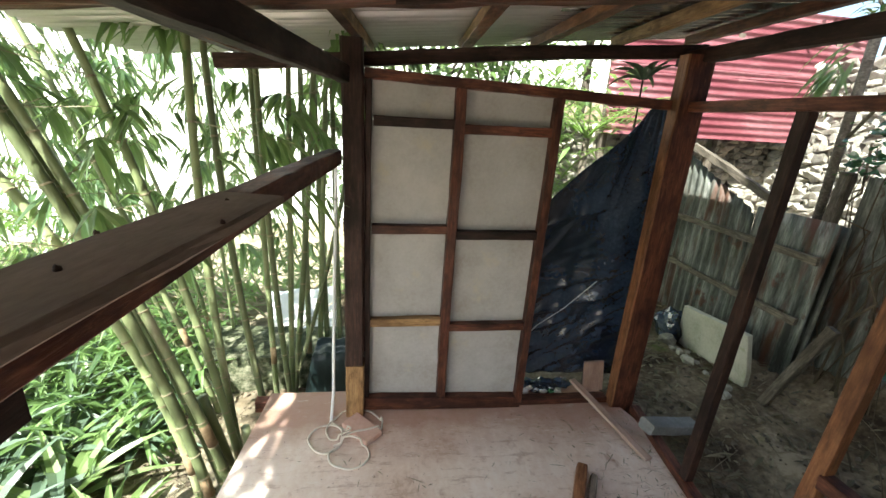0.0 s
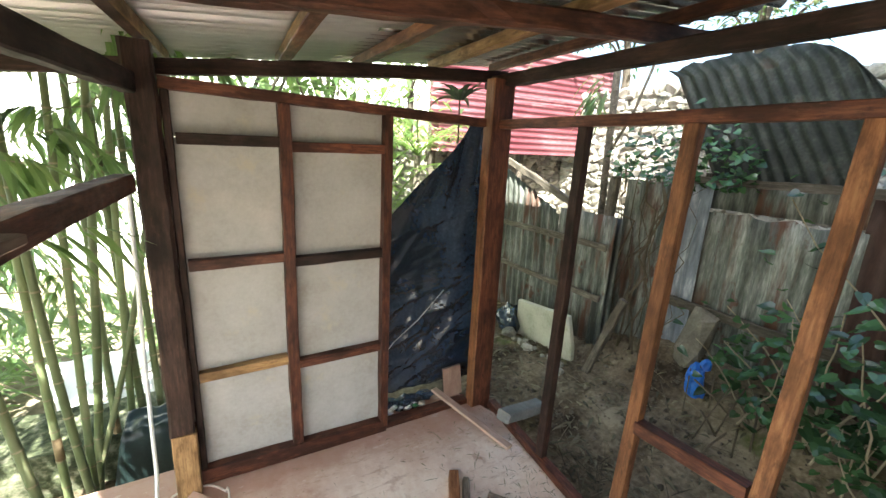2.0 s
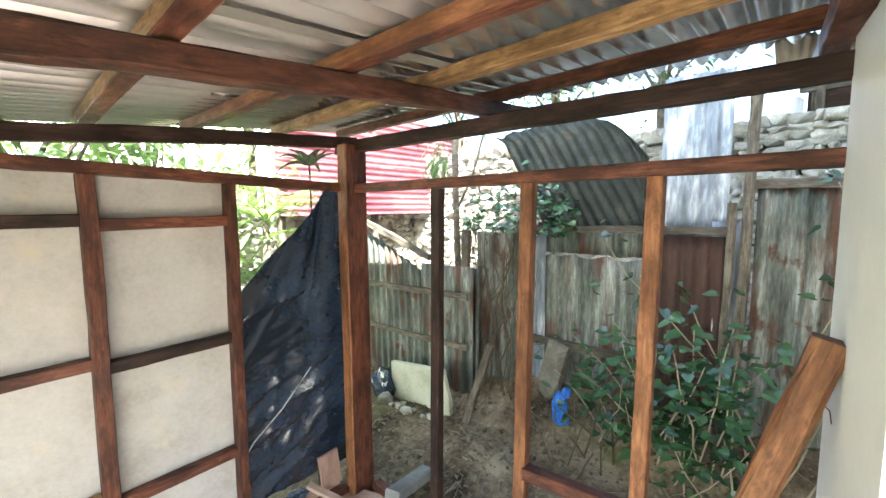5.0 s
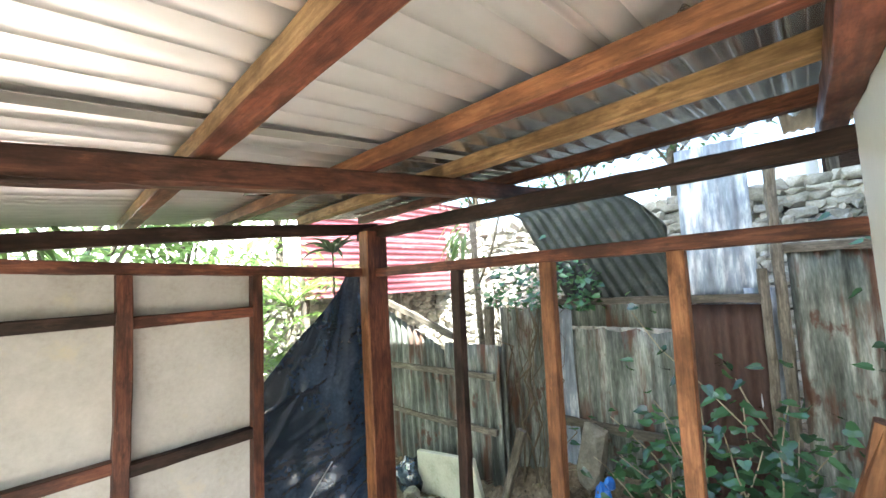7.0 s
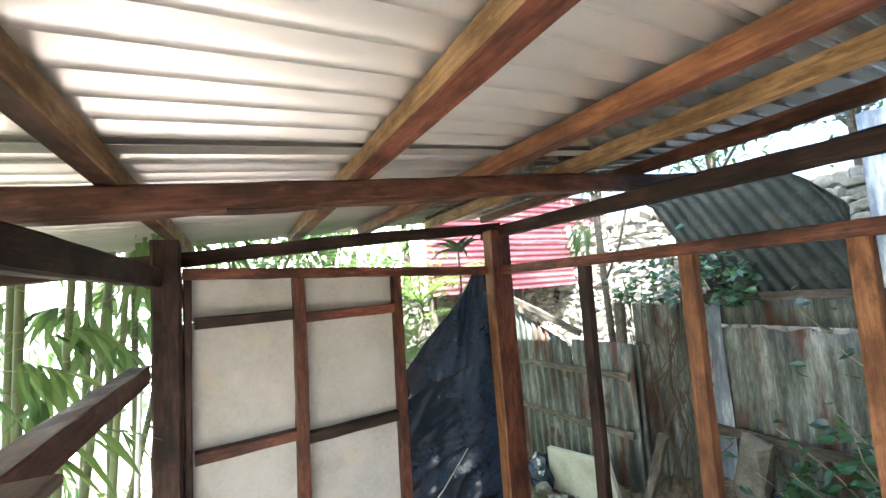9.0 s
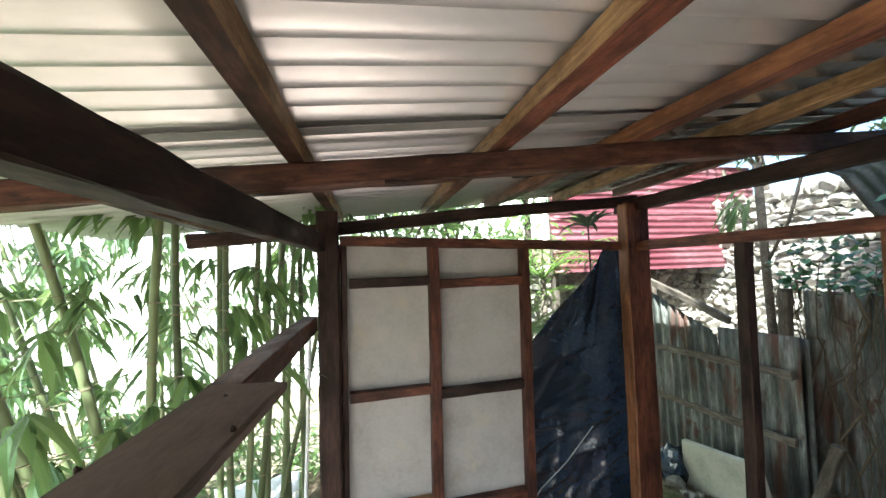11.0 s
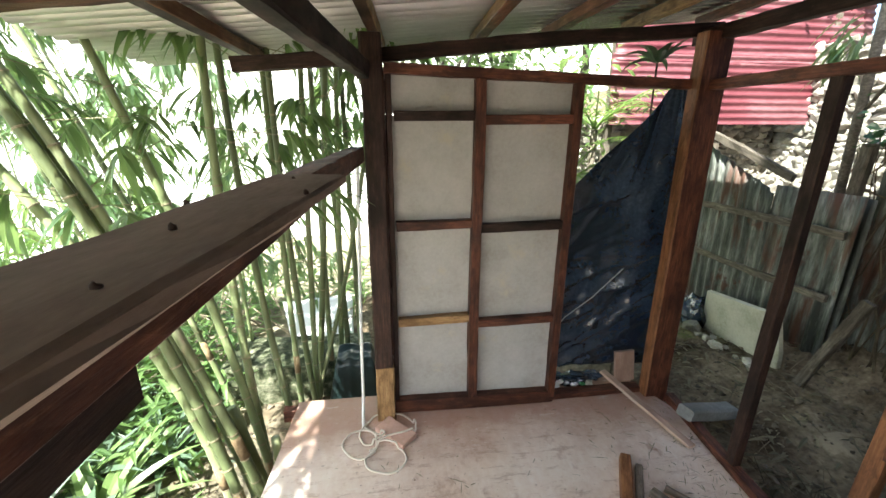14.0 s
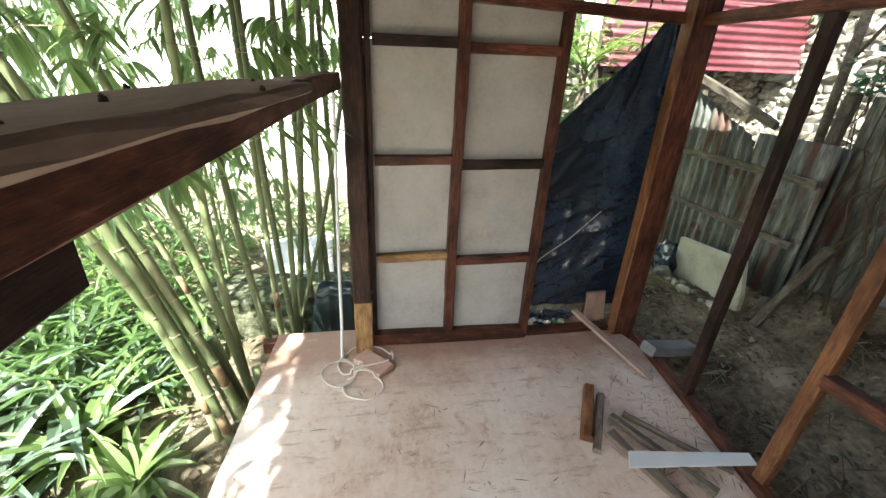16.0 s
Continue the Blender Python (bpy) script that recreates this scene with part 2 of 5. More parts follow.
STONE_REST = mottled("pale limestone rubble", [(0.35, (0.19, 0.175, 0.14)), (0.5, (0.33, 0.31, 0.26)), (0.65, (0.46, 0.435, 0.385))], 9, 0.9, fine=60, bump_s=0.9, vary=0.35, island=True)
CLOD = mottled("earth clods", [(0.3, (0.07, 0.055, 0.038)), (0.7, (0.22, 0.18, 0.13))], 9, 0.95, fine=50, vary=0.4, island=True)
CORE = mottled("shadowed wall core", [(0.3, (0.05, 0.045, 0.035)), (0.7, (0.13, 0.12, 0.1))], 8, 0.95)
CONCRETE = mottled("grey concrete", [(0.3, (0.28, 0.28, 0.27)), (0.55, (0.42, 0.42, 0.41)), (0.75, (0.52, 0.52, 0.5))], 9, 0.9, fine=80, bump_s=0.4)
LINTEL = mottled("stained grey concrete", [(0.3, (0.16, 0.16, 0.155)), (0.55, (0.27, 0.27, 0.265)), (0.75, (0.40, 0.40, 0.39))], 9, 0.9, fine=80, bump_s=0.5)
PALE_SLAB = mottled("pale limewashed slab", [(0.3, (0.30, 0.30, 0.22)), (0.5, (0.47, 0.46, 0.37)), (0.7, (0.58, 0.57, 0.48))], 6, 0.9, fine=60, bump_s=0.3, spots=((0.32, 0.33, 0.2), 0.62, 6))
MOSS = mottled("mossy concrete", [(0.36, (0.012, 0.018, 0.008)), (0.5, (0.06, 0.07, 0.035)), (0.64, (0.22, 0.22, 0.15))], 16, 0.95, fine=50, bump_s=0.8)
TARP = mottled("black plastic tarp", [(0.34, (0.007, 0.013, 0.024)), (0.5, (0.015, 0.028, 0.052)), (0.68, (0.045, 0.072, 0.115))], 2.4, 0.25, 0.0, 60, 0.12, spec=0.9)
COVER = mottled("dark green plastic sheet", [(0.3, (0.008, 0.016, 0.016)), (0.6, (0.02, 0.034, 0.033)), (0.8, (0.07, 0.09, 0.085))], 6, 0.35, 0.0, 60, 0.1)
WORN_BOARD = mottled("worn pinkish board", [(0.3, (0.20, 0.115, 0.085)), (0.5, (0.30, 0.19, 0.145)), (0.7, (0.42, 0.29, 0.23))], 6, 0.85, fine=50, bump_s=0.2, stretch=(1, 4, 4))
BATTEN_WOOD = mottled("rough pinkish batten", [(0.3, (0.33, 0.21, 0.16)), (0.5, (0.46, 0.32, 0.25)), (0.7, (0.58, 0.44, 0.37))], 5, 0.85, fine=50, bump_s=0.3, stretch=(1, 5, 5))
CLAY = mottled("pinkish clay tile", [(0.3, (0.50, 0.30, 0.22)), (0.7, (0.72, 0.50, 0.41))], 9, 0.85, fine=60, bump_s=0.2)
PLASTIC_WHITE = mottled("white plastic", [(0.3, (0.78, 0.79, 0.8)), (0.7, (0.85, 0.86, 0.87))], 3, 0.5, fine=40, bump_s=0.05)
CABLE = mottled("cream cable sheath", [(0.3, (0.62, 0.55, 0.46)), (0.7, (0.72, 0.66, 0.58))], 5, 0.5, bump_s=0.05)
ROPE = mottled("grey cord", [(0.3, (0.3, 0.32, 0.32)), (0.7, (0.45, 0.47, 0.46))], 30, 0.8)
BLUE_PLASTIC = mottled("blue plastic film", [(0.3, (0.01, 0.09, 0.42)), (0.7, (0.03, 0.2, 0.66))], 12, 0.35, fine=40, bump_s=0.3)
NAIL = mottled("rusty steel", [(0.3, (0.03, 0.018, 0.012)), (0.7, (0.08, 0.045, 0.03))], 30, 0.7, 0.5)
CULM = mottled("green bamboo culm", [(0.3, (0.10, 0.125, 0.055)), (0.5, (0.195, 0.235, 0.11)), (0.7, (0.36, 0.38, 0.22))], 1.6, 0.38, fine=12, bump_s=0.1, stretch=(2, 2, 0.7), spots=((0.33, 0.30, 0.20), 0.62, 2.0), vary=0.3)
NODE = mottled("bamboo node ring", [(0.3, (0.15, 0.12, 0.065)), (0.7, (0.40, 0.37, 0.24))], 8, 0.7)
VINE = mottled("dark dry vines", [(0.3, (0.05, 0.038, 0.025)), (0.7, (0.17, 0.135, 0.09))], 8, 0.9, vary=0.3)
TWIG = mottled("brown twigs", [(0.3, (0.07, 0.055, 0.036)), (0.7, (0.24, 0.195, 0.13))], 6, 0.9, vary=0.5, island=True)
STALK = mottled("dry stalks", [(0.3, (0.20, 0.16, 0.10)), (0.7, (0.42, 0.36, 0.25))], 6, 0.9, vary=0.3, island=True)
BAMBOO_LEAF = foliage("bamboo leaves", (0.06, 0.125, 0.06), (0.16, 0.26, 0.13), 0.58, 0.28)
FAR_LEAF = foliage("sunlit far leaves", (0.05, 0.11, 0.035), (0.15, 0.25, 0.08), 0.5)
STRAP_LEAF = foliage("glossy strap leaves", (0.035, 0.065, 0.042), (0.115, 0.17, 0.115), 0.2, 0.26)
LIME_LEAF = foliage("yellow green strap leaves", (0.09, 0.15, 0.05), (0.19, 0.28, 0.10), 0.3, 0.28)
BROAD_LEAF = foliage("broad shrub leaves", (0.014, 0.05, 0.026), (0.055, 0.14, 0.06), 0.22, 0.22)
PALM_LEAF = foliage("yellow green palm leaflets", (0.07, 0.15, 0.02), (0.18, 0.30, 0.05), 0.5, 0.4)
DRY_LEAF = foliage("dry fallen leaves", (0.045, 0.034, 0.02), (0.20, 0.165, 0.11), 0.12, 0.8)

# ---- builders ----
WORLD = {}


def place(ob, m, parent=None):
    """Puts ob at the pose m of the world, as a part of parent where one is given."""
    WORLD[ob] = m
    if parent is None:
        ob.matrix_basis = m
    else:
        ob.parent = parent
        ob.matrix_basis = WORLD[parent].inverted() @ m
    return ob


def thing(name, at, label, category, group="", kind=""):
    return tagged(place(new(name), Matrix.Translation(at)), label, category, group, kind)


def mesh_of(name, bm, material, smooth=False):
    me = bpy.data.meshes.new(name)
    bm.to_mesh(me)
    bm.free()
    me.materials.append(material)
    if smooth:
        for p in me.polygons:
            p.use_smooth = True
    return me


def raw_mesh(name, verts, faces, material, smooth=False):
    me = bpy.data.meshes.new(name)
    me.from_pydata(verts, [], faces)
    me.materials.append(material)
    if smooth:
        for p in me.polygons:
            p.use_smooth = True
    me.update()
    return me


def part(name, bm, material, parent=None, label="", m=None, smooth=False):
    """Links a bmesh, or a ready mesh, as one mesh object under a thing or a part."""
    me = bm if isinstance(bm, bpy.types.Mesh) else mesh_of(name, bm, material, smooth)
    ob = place(new(name, me), m or Matrix(), parent)
    if label:
        ob["label"] = label
    return ob


def along(p0, p1, up=(0, 0, 1)):
    """A pose at p0 with local x towards p1 and local z near up; and the length."""
    a, b = Vector(p0), Vector(p1)
    x = (b - a).normalized()
    u = Vector(up)
    if abs(x.dot(u.normalized())) > 0.97:
        u = Vector((0, 1, 0))
    y = u.cross(x).normalized()
    z = x.cross(y)
    r = Matrix((x, y, z)).transposed().to_4x4()
    return Matrix.Translation(a) @ r, (b - a).length


def lumber_mesh(name, length, w, h, material, rough=0.0015, cut=0.003, sag=0.0, wane=0.0, faced=None):
    """A sawn timber along local x, centred on it, with chamfered and slightly wandering edges; wane: bark-side waviness; faced: another material and the long faces (0 to 7 round the ring) that have it."""
    n = max(2, int(length / 0.09))
    verts, faces = [], []
    hw, hh = w / 2, h / 2
    ring = [(-hw + cut, -hh), (hw - cut, -hh), (hw, -hh + cut), (hw, hh - cut), (hw - cut, hh), (-hw + cut, hh), (-hw, hh - cut), (-hw, -hh + cut)]
    seed = random.uniform(0, 100)
    for i in range(n + 1):
        x = length * i / n
        dy = noise.noise((x * 1.1, seed, 0)) * rough * 2.5
        dz = noise.noise((x * 1.1, seed, 9)) * rough * 2.5 - sag * math.sin(math.pi * i / n)
        for k, (y, z) in enumerate(ring):
            j = noise.noise((x * 9, k * 3.1 + seed, 5)) * rough * 1.6
            wv = 0.0
            if wane and k in (0, 1, 2, 7):
                wv = abs(noise.noise((x * 4.5, seed + 2 + k, 1))) * wane
            verts.append((x, y + dy + j, z + dz + j + wv))
    for i in range(n):
        for k in range(8):
            a, b = i * 8 + k, i * 8 + (k + 1) % 8
            faces.append((a, b, b + 8, a + 8))
    faces.append(tuple(range(7, -1, -1)))
    faces.append(tuple(n * 8 + k for k in range(8)))
    me = raw_mesh(name, verts, faces, material)
    if faced:
        me.materials.append(faced[0])
        for i in range(n):
            for k in faced[1]:
                me.polygons[i * 8 + k].material_index = 1
    return me


def lumber(name, p0, p1, w, h, material, parent=None, label="", up=(0, 0, 1), **more):
    m, length = along(p0, p1, up)
    return part(name, lumber_mesh(name, length, w, h, material, **more), material, parent, label, m)


def corrugated(name, length, width, material, pitch=0.076, amp=0.009, bow=0.0, dent=0.002, torn=0.0, thick=0.0012, curl=0.0, arch=0.0, rake=0.0, rib=0.0):
    """A corrugated sheet: local x along the ribs, y across them; closed all round. torn: uneven far end."""
    rows = max(2, int(length / 0.14)) + 1
    cols = int(round(width / pitch * (20 if rib else 8))) + 1
    seed = random.uniform(0, 99)
    verts, faces = [], []
    for side in (0, 1):
        for i in range(rows):
            for j in range(cols):
                y = width * j / (cols - 1)
                ln = length * (1 - torn * abs(noise.noise((y * 5, seed, 3)))) if torn else length
                if torn and (j < 4 or j > cols - 5):
                    ln -= torn * 0.3 * length
                ln -= length * (arch * max(0.0, abs(2 * y / width - 0.8)) ** 2.5 + rake * y / width)
                x = ln * i / (rows - 1)
                z = amp * math.cos(2 * math.pi * y / pitch) + noise.noise((x * 2.2, y * 2.2, seed)) * dent * 2
                if rib:
                    off = abs((y / pitch + 0.5) % 1.0 - 0.5)
                    z += amp - amp * math.cos(2 * math.pi * y / pitch) - 2 * amp * math.sin(math.pi * off) ** rib
                z += bow * (x / length) ** 2 + curl * (y / width) ** 3
                verts.append((x, y, z - side * thick))
    s = rows * cols
    for i in range(rows - 1):
        for j in range(cols - 1):
            a = i * cols + j
            faces.append((a, a + cols, a + cols + 1, a + 1))
            faces.append((s + a, s + a + 1, s + a + cols + 1, s + a + cols))
    for j in range(cols - 1):
        a, b = j, (rows - 1) * cols + j
        faces.append((a, a + 1, s + a + 1, s + a))
        faces.append((b, s + b, s + b + 1, b + 1))
    for i in range(rows - 1):
        a, b = i * cols, i * cols + cols - 1
        faces.append((a, s + a, s + a + cols, a + cols))
        faces.append((b, b + cols, s + b + cols, s + b))
    me = raw_mesh(name, verts, faces, material)
    for p in me.polygons[: 2 * (rows - 1) * (cols - 1)]:
        p.use_smooth = True
    return me


def basis(origin, x, y):
    """A pose from an origin and the directions of local x and, about, local y."""
    x = Vector(x).normalized()
    z = x.cross(Vector(y)).normalized()
    y = z.cross(x)
    return Matrix.Translation(origin) @ Matrix((x, y, z)).transposed().to_4x4()


def tube(name, points, radius, material, sides=8, parent=None, label="", taper=1.0, wob=0.0):
    """A round bar through points."""
    pts = [Vector(p) for p in points]
    verts, faces = [], []
    side = None
    for i, p in enumerate(pts):
        d = (pts[min(i + 1, len(pts) - 1)] - pts[max(i - 1, 0)]).normalized()
        if side is None:
            side = d.orthogonal().normalized()
        side = (side - d * side.dot(d)).normalized()
        up = d.cross(side)
        r = radius * (1 + (taper - 1) * i / max(1, len(pts) - 1)) * (1 + wob * noise.noise(p * 9))
        for k in range(sides):
            a = 2 * math.pi * k / sides
            verts.append(p + side * math.cos(a) * r + up * math.sin(a) * r)
    for i in range(len(pts) - 1):
        for k in range(sides):
            a, b = i * sides + k, i * sides + (k + 1) % sides
            faces.append((a, b, b + sides, a + sides))
    faces.append(tuple(range(sides - 1, -1, -1)))
    faces.append(tuple((len(pts) - 1) * sides + k for k in range(sides)))
    c = Vector(pts[0])
    me = raw_mesh(name, [v - c for v in verts], faces, material, True)
    return part(name, me, material, parent, label, Matrix.Translation(c))


def rock_mesh(name, size, seed, material, count=13, squash=0.75):
    """An angular stone: the hull of scattered points."""
    rnd = random.Random(seed)
    bm = bmesh.new()
    for _ in range(count):
        v = Vector((rnd.gauss(0, 1), rnd.gauss(0, 1), rnd.gauss(0, 1))).normalized()
        big = max(abs(v.x), abs(v.y), abs(v.z)) ** 0.75
        bm.verts.new((v.x / big * size[0] / 2, v.y / big * size[1] / 2, v.z / big * size[2] / 2))
    hull = bmesh.ops.convex_hull(bm, input=bm.verts)
    bmesh.ops.delete(bm, geom=list({g for g in hull["geom_interior"] if isinstance(g, bmesh.types.BMVert)}), context="VERTS")
    return mesh_of(name, bm, material)


def ground_height(x, y):
    def step(a, b, v):
        t = min(1, max(0, (v - a) / (b - a)))
        return t * t * (3 - 2 * t)
    z = -0.42 + 0.2 * step(0.2, 1.2, x) + 0.12 * step(1.6, 2.1, x) + 0.1 * step(2.25, 2.95, x) + 0.27 * step(2.95, 3.5, x)
    z += 1.9 * step(5.3, 5.5, x) + 1.3 * step(5.05, 5.35, y) * step(2.2, 2.6, x) * (1 - step(5.3, 5.5, x))
    z -= 8.0 * step(0.0, 6.0, max(-x - 2.6, y - 4.6)) * (1 - step(1.2, 2.4, x)) * step(-3.0, -1.0, y)
    near = 1 - step(6, 12, math.hypot(x - 1.5, y - 1.5))
    z += near * (0.045 * noise.noise((x * 1.8, y * 1.8, 0)) + 0.025 * noise.noise((x * 6, y * 6, 3)) + 0.014 * noise.noise((x * 12, y * 12, 5)) + 0.01 * noise.noise((x * 21, y * 21, 3)))
    return z


class Blades:
    """Collects many leaf blades into one mesh."""

    def __init__(self):
        self.v, self.f = [], []

    def leaf(self, p, d, length, width, droop=0.3, fold=0.25, seg=3, side=None, shape=0.42):
        p, d = Vector(p), Vector(d).normalized()
        s = side or d.cross(Vector((0, 0, 1)))
        s = s.normalized() if s.length > 0.05 else Vector((1, 0, 0))
        base = len(self.v)
        pos = p.copy()
        for i in range(seg + 1):
            t = i / seg
            w = width * 0.5 * (min(1, (t + 0.12) / shape) if t < shape else max(0.0, (1 - t) / (1 - shape)) ** 0.8)
            n = s.cross(d)
            if n.z < 0:
                n = -n
            lift = n * (fold * w)
            self.v += [pos - s * w + lift, pos, pos + s * w + lift]
            d = (d + Vector((0, 0, -droop / seg))).normalized()
            pos = pos + d * (length / seg)
        for i in range(seg):
            a = base + i * 3
            self.f += [(a, a + 1, a + 4, a + 3), (a + 1, a + 2, a + 5, a + 4)]

    def heart(self, p, d, length, width, n):
        """A flat broad leaf with rounded lobes."""
        p, d = Vector(p), Vector(d).normalized()
        s = d.cross(Vector(n)).normalized()
        n = s.cross(d)
        b = len(self.v)
        out = ((0, 0), (-0.08, 0.3), (0.12, 0.5), (0.38, 0.46), (0.7, 0.24), (1.0, 0.0))
        self.v += [p + d * length * x for x in (0, 0.12, 0.38, 0.7, 1.0)]
        for sg in (1, -1):
            c = len(self.v)
            for x, y in out[1:5]:
                self.v.append(p + d * length * x + s * width * y * sg - n * length * 0.12 * (x * x) + n * width * y * 0.25)
            self.f += [(b, c, c + 1, b + 1), (b + 1, c + 1, c + 2, b + 2), (b + 2, c + 2, c + 3, b + 3), (b + 3, c + 3, b + 4)]

    def mesh(self, name, material, origin=(0, 0, 0)):
        o = Vector(origin)
        return raw_mesh(name, [v - o for v in self.v], self.f, material)


# ---- glowing backdrop standing in for the glare beyond the slope ----
BACKDROP_GLOW, hnt, hb = nodes_of("glowing backdrop")
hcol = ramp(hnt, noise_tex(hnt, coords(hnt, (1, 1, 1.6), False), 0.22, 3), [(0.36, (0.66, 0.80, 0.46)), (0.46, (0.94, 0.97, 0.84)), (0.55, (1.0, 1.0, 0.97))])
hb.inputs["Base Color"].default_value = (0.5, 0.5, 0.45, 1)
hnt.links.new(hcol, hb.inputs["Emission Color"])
# emission paints the glare between the culms and adds light to the deck
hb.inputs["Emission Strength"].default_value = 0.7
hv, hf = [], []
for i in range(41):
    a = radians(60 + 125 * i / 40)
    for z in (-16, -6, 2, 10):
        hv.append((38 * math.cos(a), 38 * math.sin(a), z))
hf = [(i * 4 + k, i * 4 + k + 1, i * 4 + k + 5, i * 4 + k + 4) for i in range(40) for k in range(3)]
tagged(part("backdrop", raw_mesh("backdrop", hv, hf, BACKDROP_GLOW, True), BACKDROP_GLOW), "glowing screen standing in for the bright distance beyond the bamboo", "backdrop", kind="structure")

# ---- ground ----
axis_x = [-400, -150, -60, -30, -18, -12, -9, -7, -5.5] + [-4.5 + 0.11 * i for i in range(59)] + [1.98 + 0.04 * i for i in range(41)] + [3.62 + 0.11 * i for i in range(33)] + [8, 10, 13, 18, 30, 60, 150, 400]
axis_y = [-400, -150, -60, -30, -15, -8, -5, -3, -2] + [-1.2 + 0.11 * i for i in range(13)] + [0.22 + 0.04 * i for i in range(80)] + [3.42 + 0.11 * i for i in range(37)] + [8, 9, 11, 14, 20, 35, 70, 150, 400]
gv = [(x, y, ground_height(x, y)) for y in axis_y for x in axis_x]
nx = len(axis_x)
gf = [(j * nx + i, j * nx + i + 1, (j + 1) * nx + i + 1, (j + 1) * nx + i) for j in range(len(axis_y) - 1) for i in range(nx - 1)]
tagged(part("ground", raw_mesh("ground", gv, gf, SOIL, True), SOIL), "bare brown soil with litter and moss", "ground", kind="structure")

# ---- raised floor ----
floor = thing("floor", (1.1, 1.0, 0), "dusty pinkish plywood deck on timber joists", "floor", kind="structure")
bm = bmesh.new()
outline = [(0.0, -0.9), (1.90, -0.9), (2.0, 1.25), (2.10, 2.1), (2.0, 2.40), (0.16, 2.40), (0.087, 1.50)]
top = [bm.verts.new((x, y, 0.0)) for x, y in outline]
low = [bm.verts.new((x, y, -0.014)) for x, y in outline]
bm.faces.new(top)
bm.faces.new(low[::-1])
for i in range(len(top)):
    j = (i + 1) % len(top)
    bm.faces.new((top[j], top[i], low[i], low[j]))
bmesh.ops.recalc_face_normals(bm, faces=bm.faces)
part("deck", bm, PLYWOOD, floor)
for y in (-0.6, 0.15, 0.9, 1.65):
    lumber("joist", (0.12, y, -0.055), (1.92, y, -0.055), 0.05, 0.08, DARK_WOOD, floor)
lumber("joist", (0.085, 2.375, -0.05), (2.02, 2.375, -0.05), 0.05, 0.068, RED_WOOD, floor, "reddish end joist")
for x, y in ((0.2, -0.6), (0.2, 0.9), (0.24, 2.37), (1.9, -0.6), (1.9, 0.9), (1.1, 0.15), (1.1, 2.37)):
    z = ground_height(x, y) - 0.05
    if z < -0.12:
        lumber("joist_post", (x, y, z), (x, y, -0.085), 0.08, 0.08, DARK_WOOD, floor)

# ---- corner posts ----
post_a = thing("corner_post", (0.6, 2.24, 0), "dark weathered timber post on a pale block", "post", "corner posts")
lumber("shaft", (0.608, 2.245, 0.29), (0.598, 2.245, 1.74), 0.088, 0.09, DARK_WOOD, post_a, up=(0, 1, 0), rough=0.005, cut=0.009, wane=0.006)
lumber("splice_block", (0.612, 2.24, 0.0), (0.612, 2.24, 0.295), 0.088, 0.092, YELLOW_WOOD, post_a, "pale yellow wood block", up=(0, 1, 0), cut=0.005)
post_b = thing("corner_post", (2.065, 2.24, 0), "thick reddish brown timber corner post", "post", "corner posts")
# left face takes orange wood for the light that falls on it
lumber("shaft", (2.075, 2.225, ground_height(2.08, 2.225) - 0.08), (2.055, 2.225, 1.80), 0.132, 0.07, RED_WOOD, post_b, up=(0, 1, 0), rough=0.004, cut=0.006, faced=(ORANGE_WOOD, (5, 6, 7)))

# ---- back wall ----
wall_back = thing("wall_back", (1.05, 2.25, 0), "timber stud wall lined with off-white boards", "wall", kind="structure")
yb = 2.25
lumber("sill_plate", (0.657, yb, 0.05), (1.49, yb, 0.03), 0.05, 0.07, RED_WOOD, wall_back)
lumber("sill_plate", (1.49, yb + 0.02, 0.012), (2.01, yb + 0.02, 0.012), 0.06, 0.035, RED_WOOD, wall_back)
lumber("top_plate", (0.645, yb, 1.619), (2.0, yb, 1.595), 0.045, 0.042, RED_WOOD, wall_back, rough=0.004)
lumber("stud", (0.668, yb + 0.012, 0.08), (0.66, yb + 0.012, 1.60), 0.024, 0.05, DARK_WOOD, wall_back, up=(0, 1, 0))
lumber("stud", (1.049, yb, 0.08), (1.038, yb, 1.592), 0.045, 0.05, RED_WOOD, wall_back, up=(0, 1, 0), rough=0.003)
lumber("stud", (1.479, yb, 0.03), (1.468, yb, 1.585), 0.038, 0.05, RED_WOOD, wall_back, up=(0, 1, 0), rough=0.004)
for zl, zr, mat_l, mat_r in ((1.446, 1.434, DARK_WOOD, RED_WOOD), (0.984, 0.964, RED_WOOD, DARK_WOOD), (0.513, 0.481, YELLOW_WOOD, RED_WOOD)):
    lumber("rail", (0.682, yb + 0.004, zl - 0.004), (1.02, yb + 0.004, zl + 0.002), 0.042, 0.040, mat_l, wall_back)
    lumber("rail", (1.066, yb + 0.004, zr - 0.002), (1.453, yb + 0.004, zr + 0.004), 0.042, 0.040, mat_r, wall_back)
for x0, x1, z0, z1 in ((0.645, 1.043, 0.0, 1.446), (1.047, 1.485, 0.0, 1.434), (0.645, 1.043, 1.45, 1.605), (1.047, 1.485, 1.438, 1.595)):
    bm = bmesh.new()
    bmesh.ops.create_cube(bm, size=1)
    bmesh.ops.scale(bm, vec=(x1 - x0, 0.006, z1 - z0), verts=bm.verts)
    bmesh.ops.bevel(bm, geom=bm.edges, offset=0.0015, segments=1, affect="EDGES")
    part("panel", bm, BOARD, wall_back, "off-white fibre cement board", pose((x0 + x1) / 2, yb + 0.031, (z0 + z1) / 2))

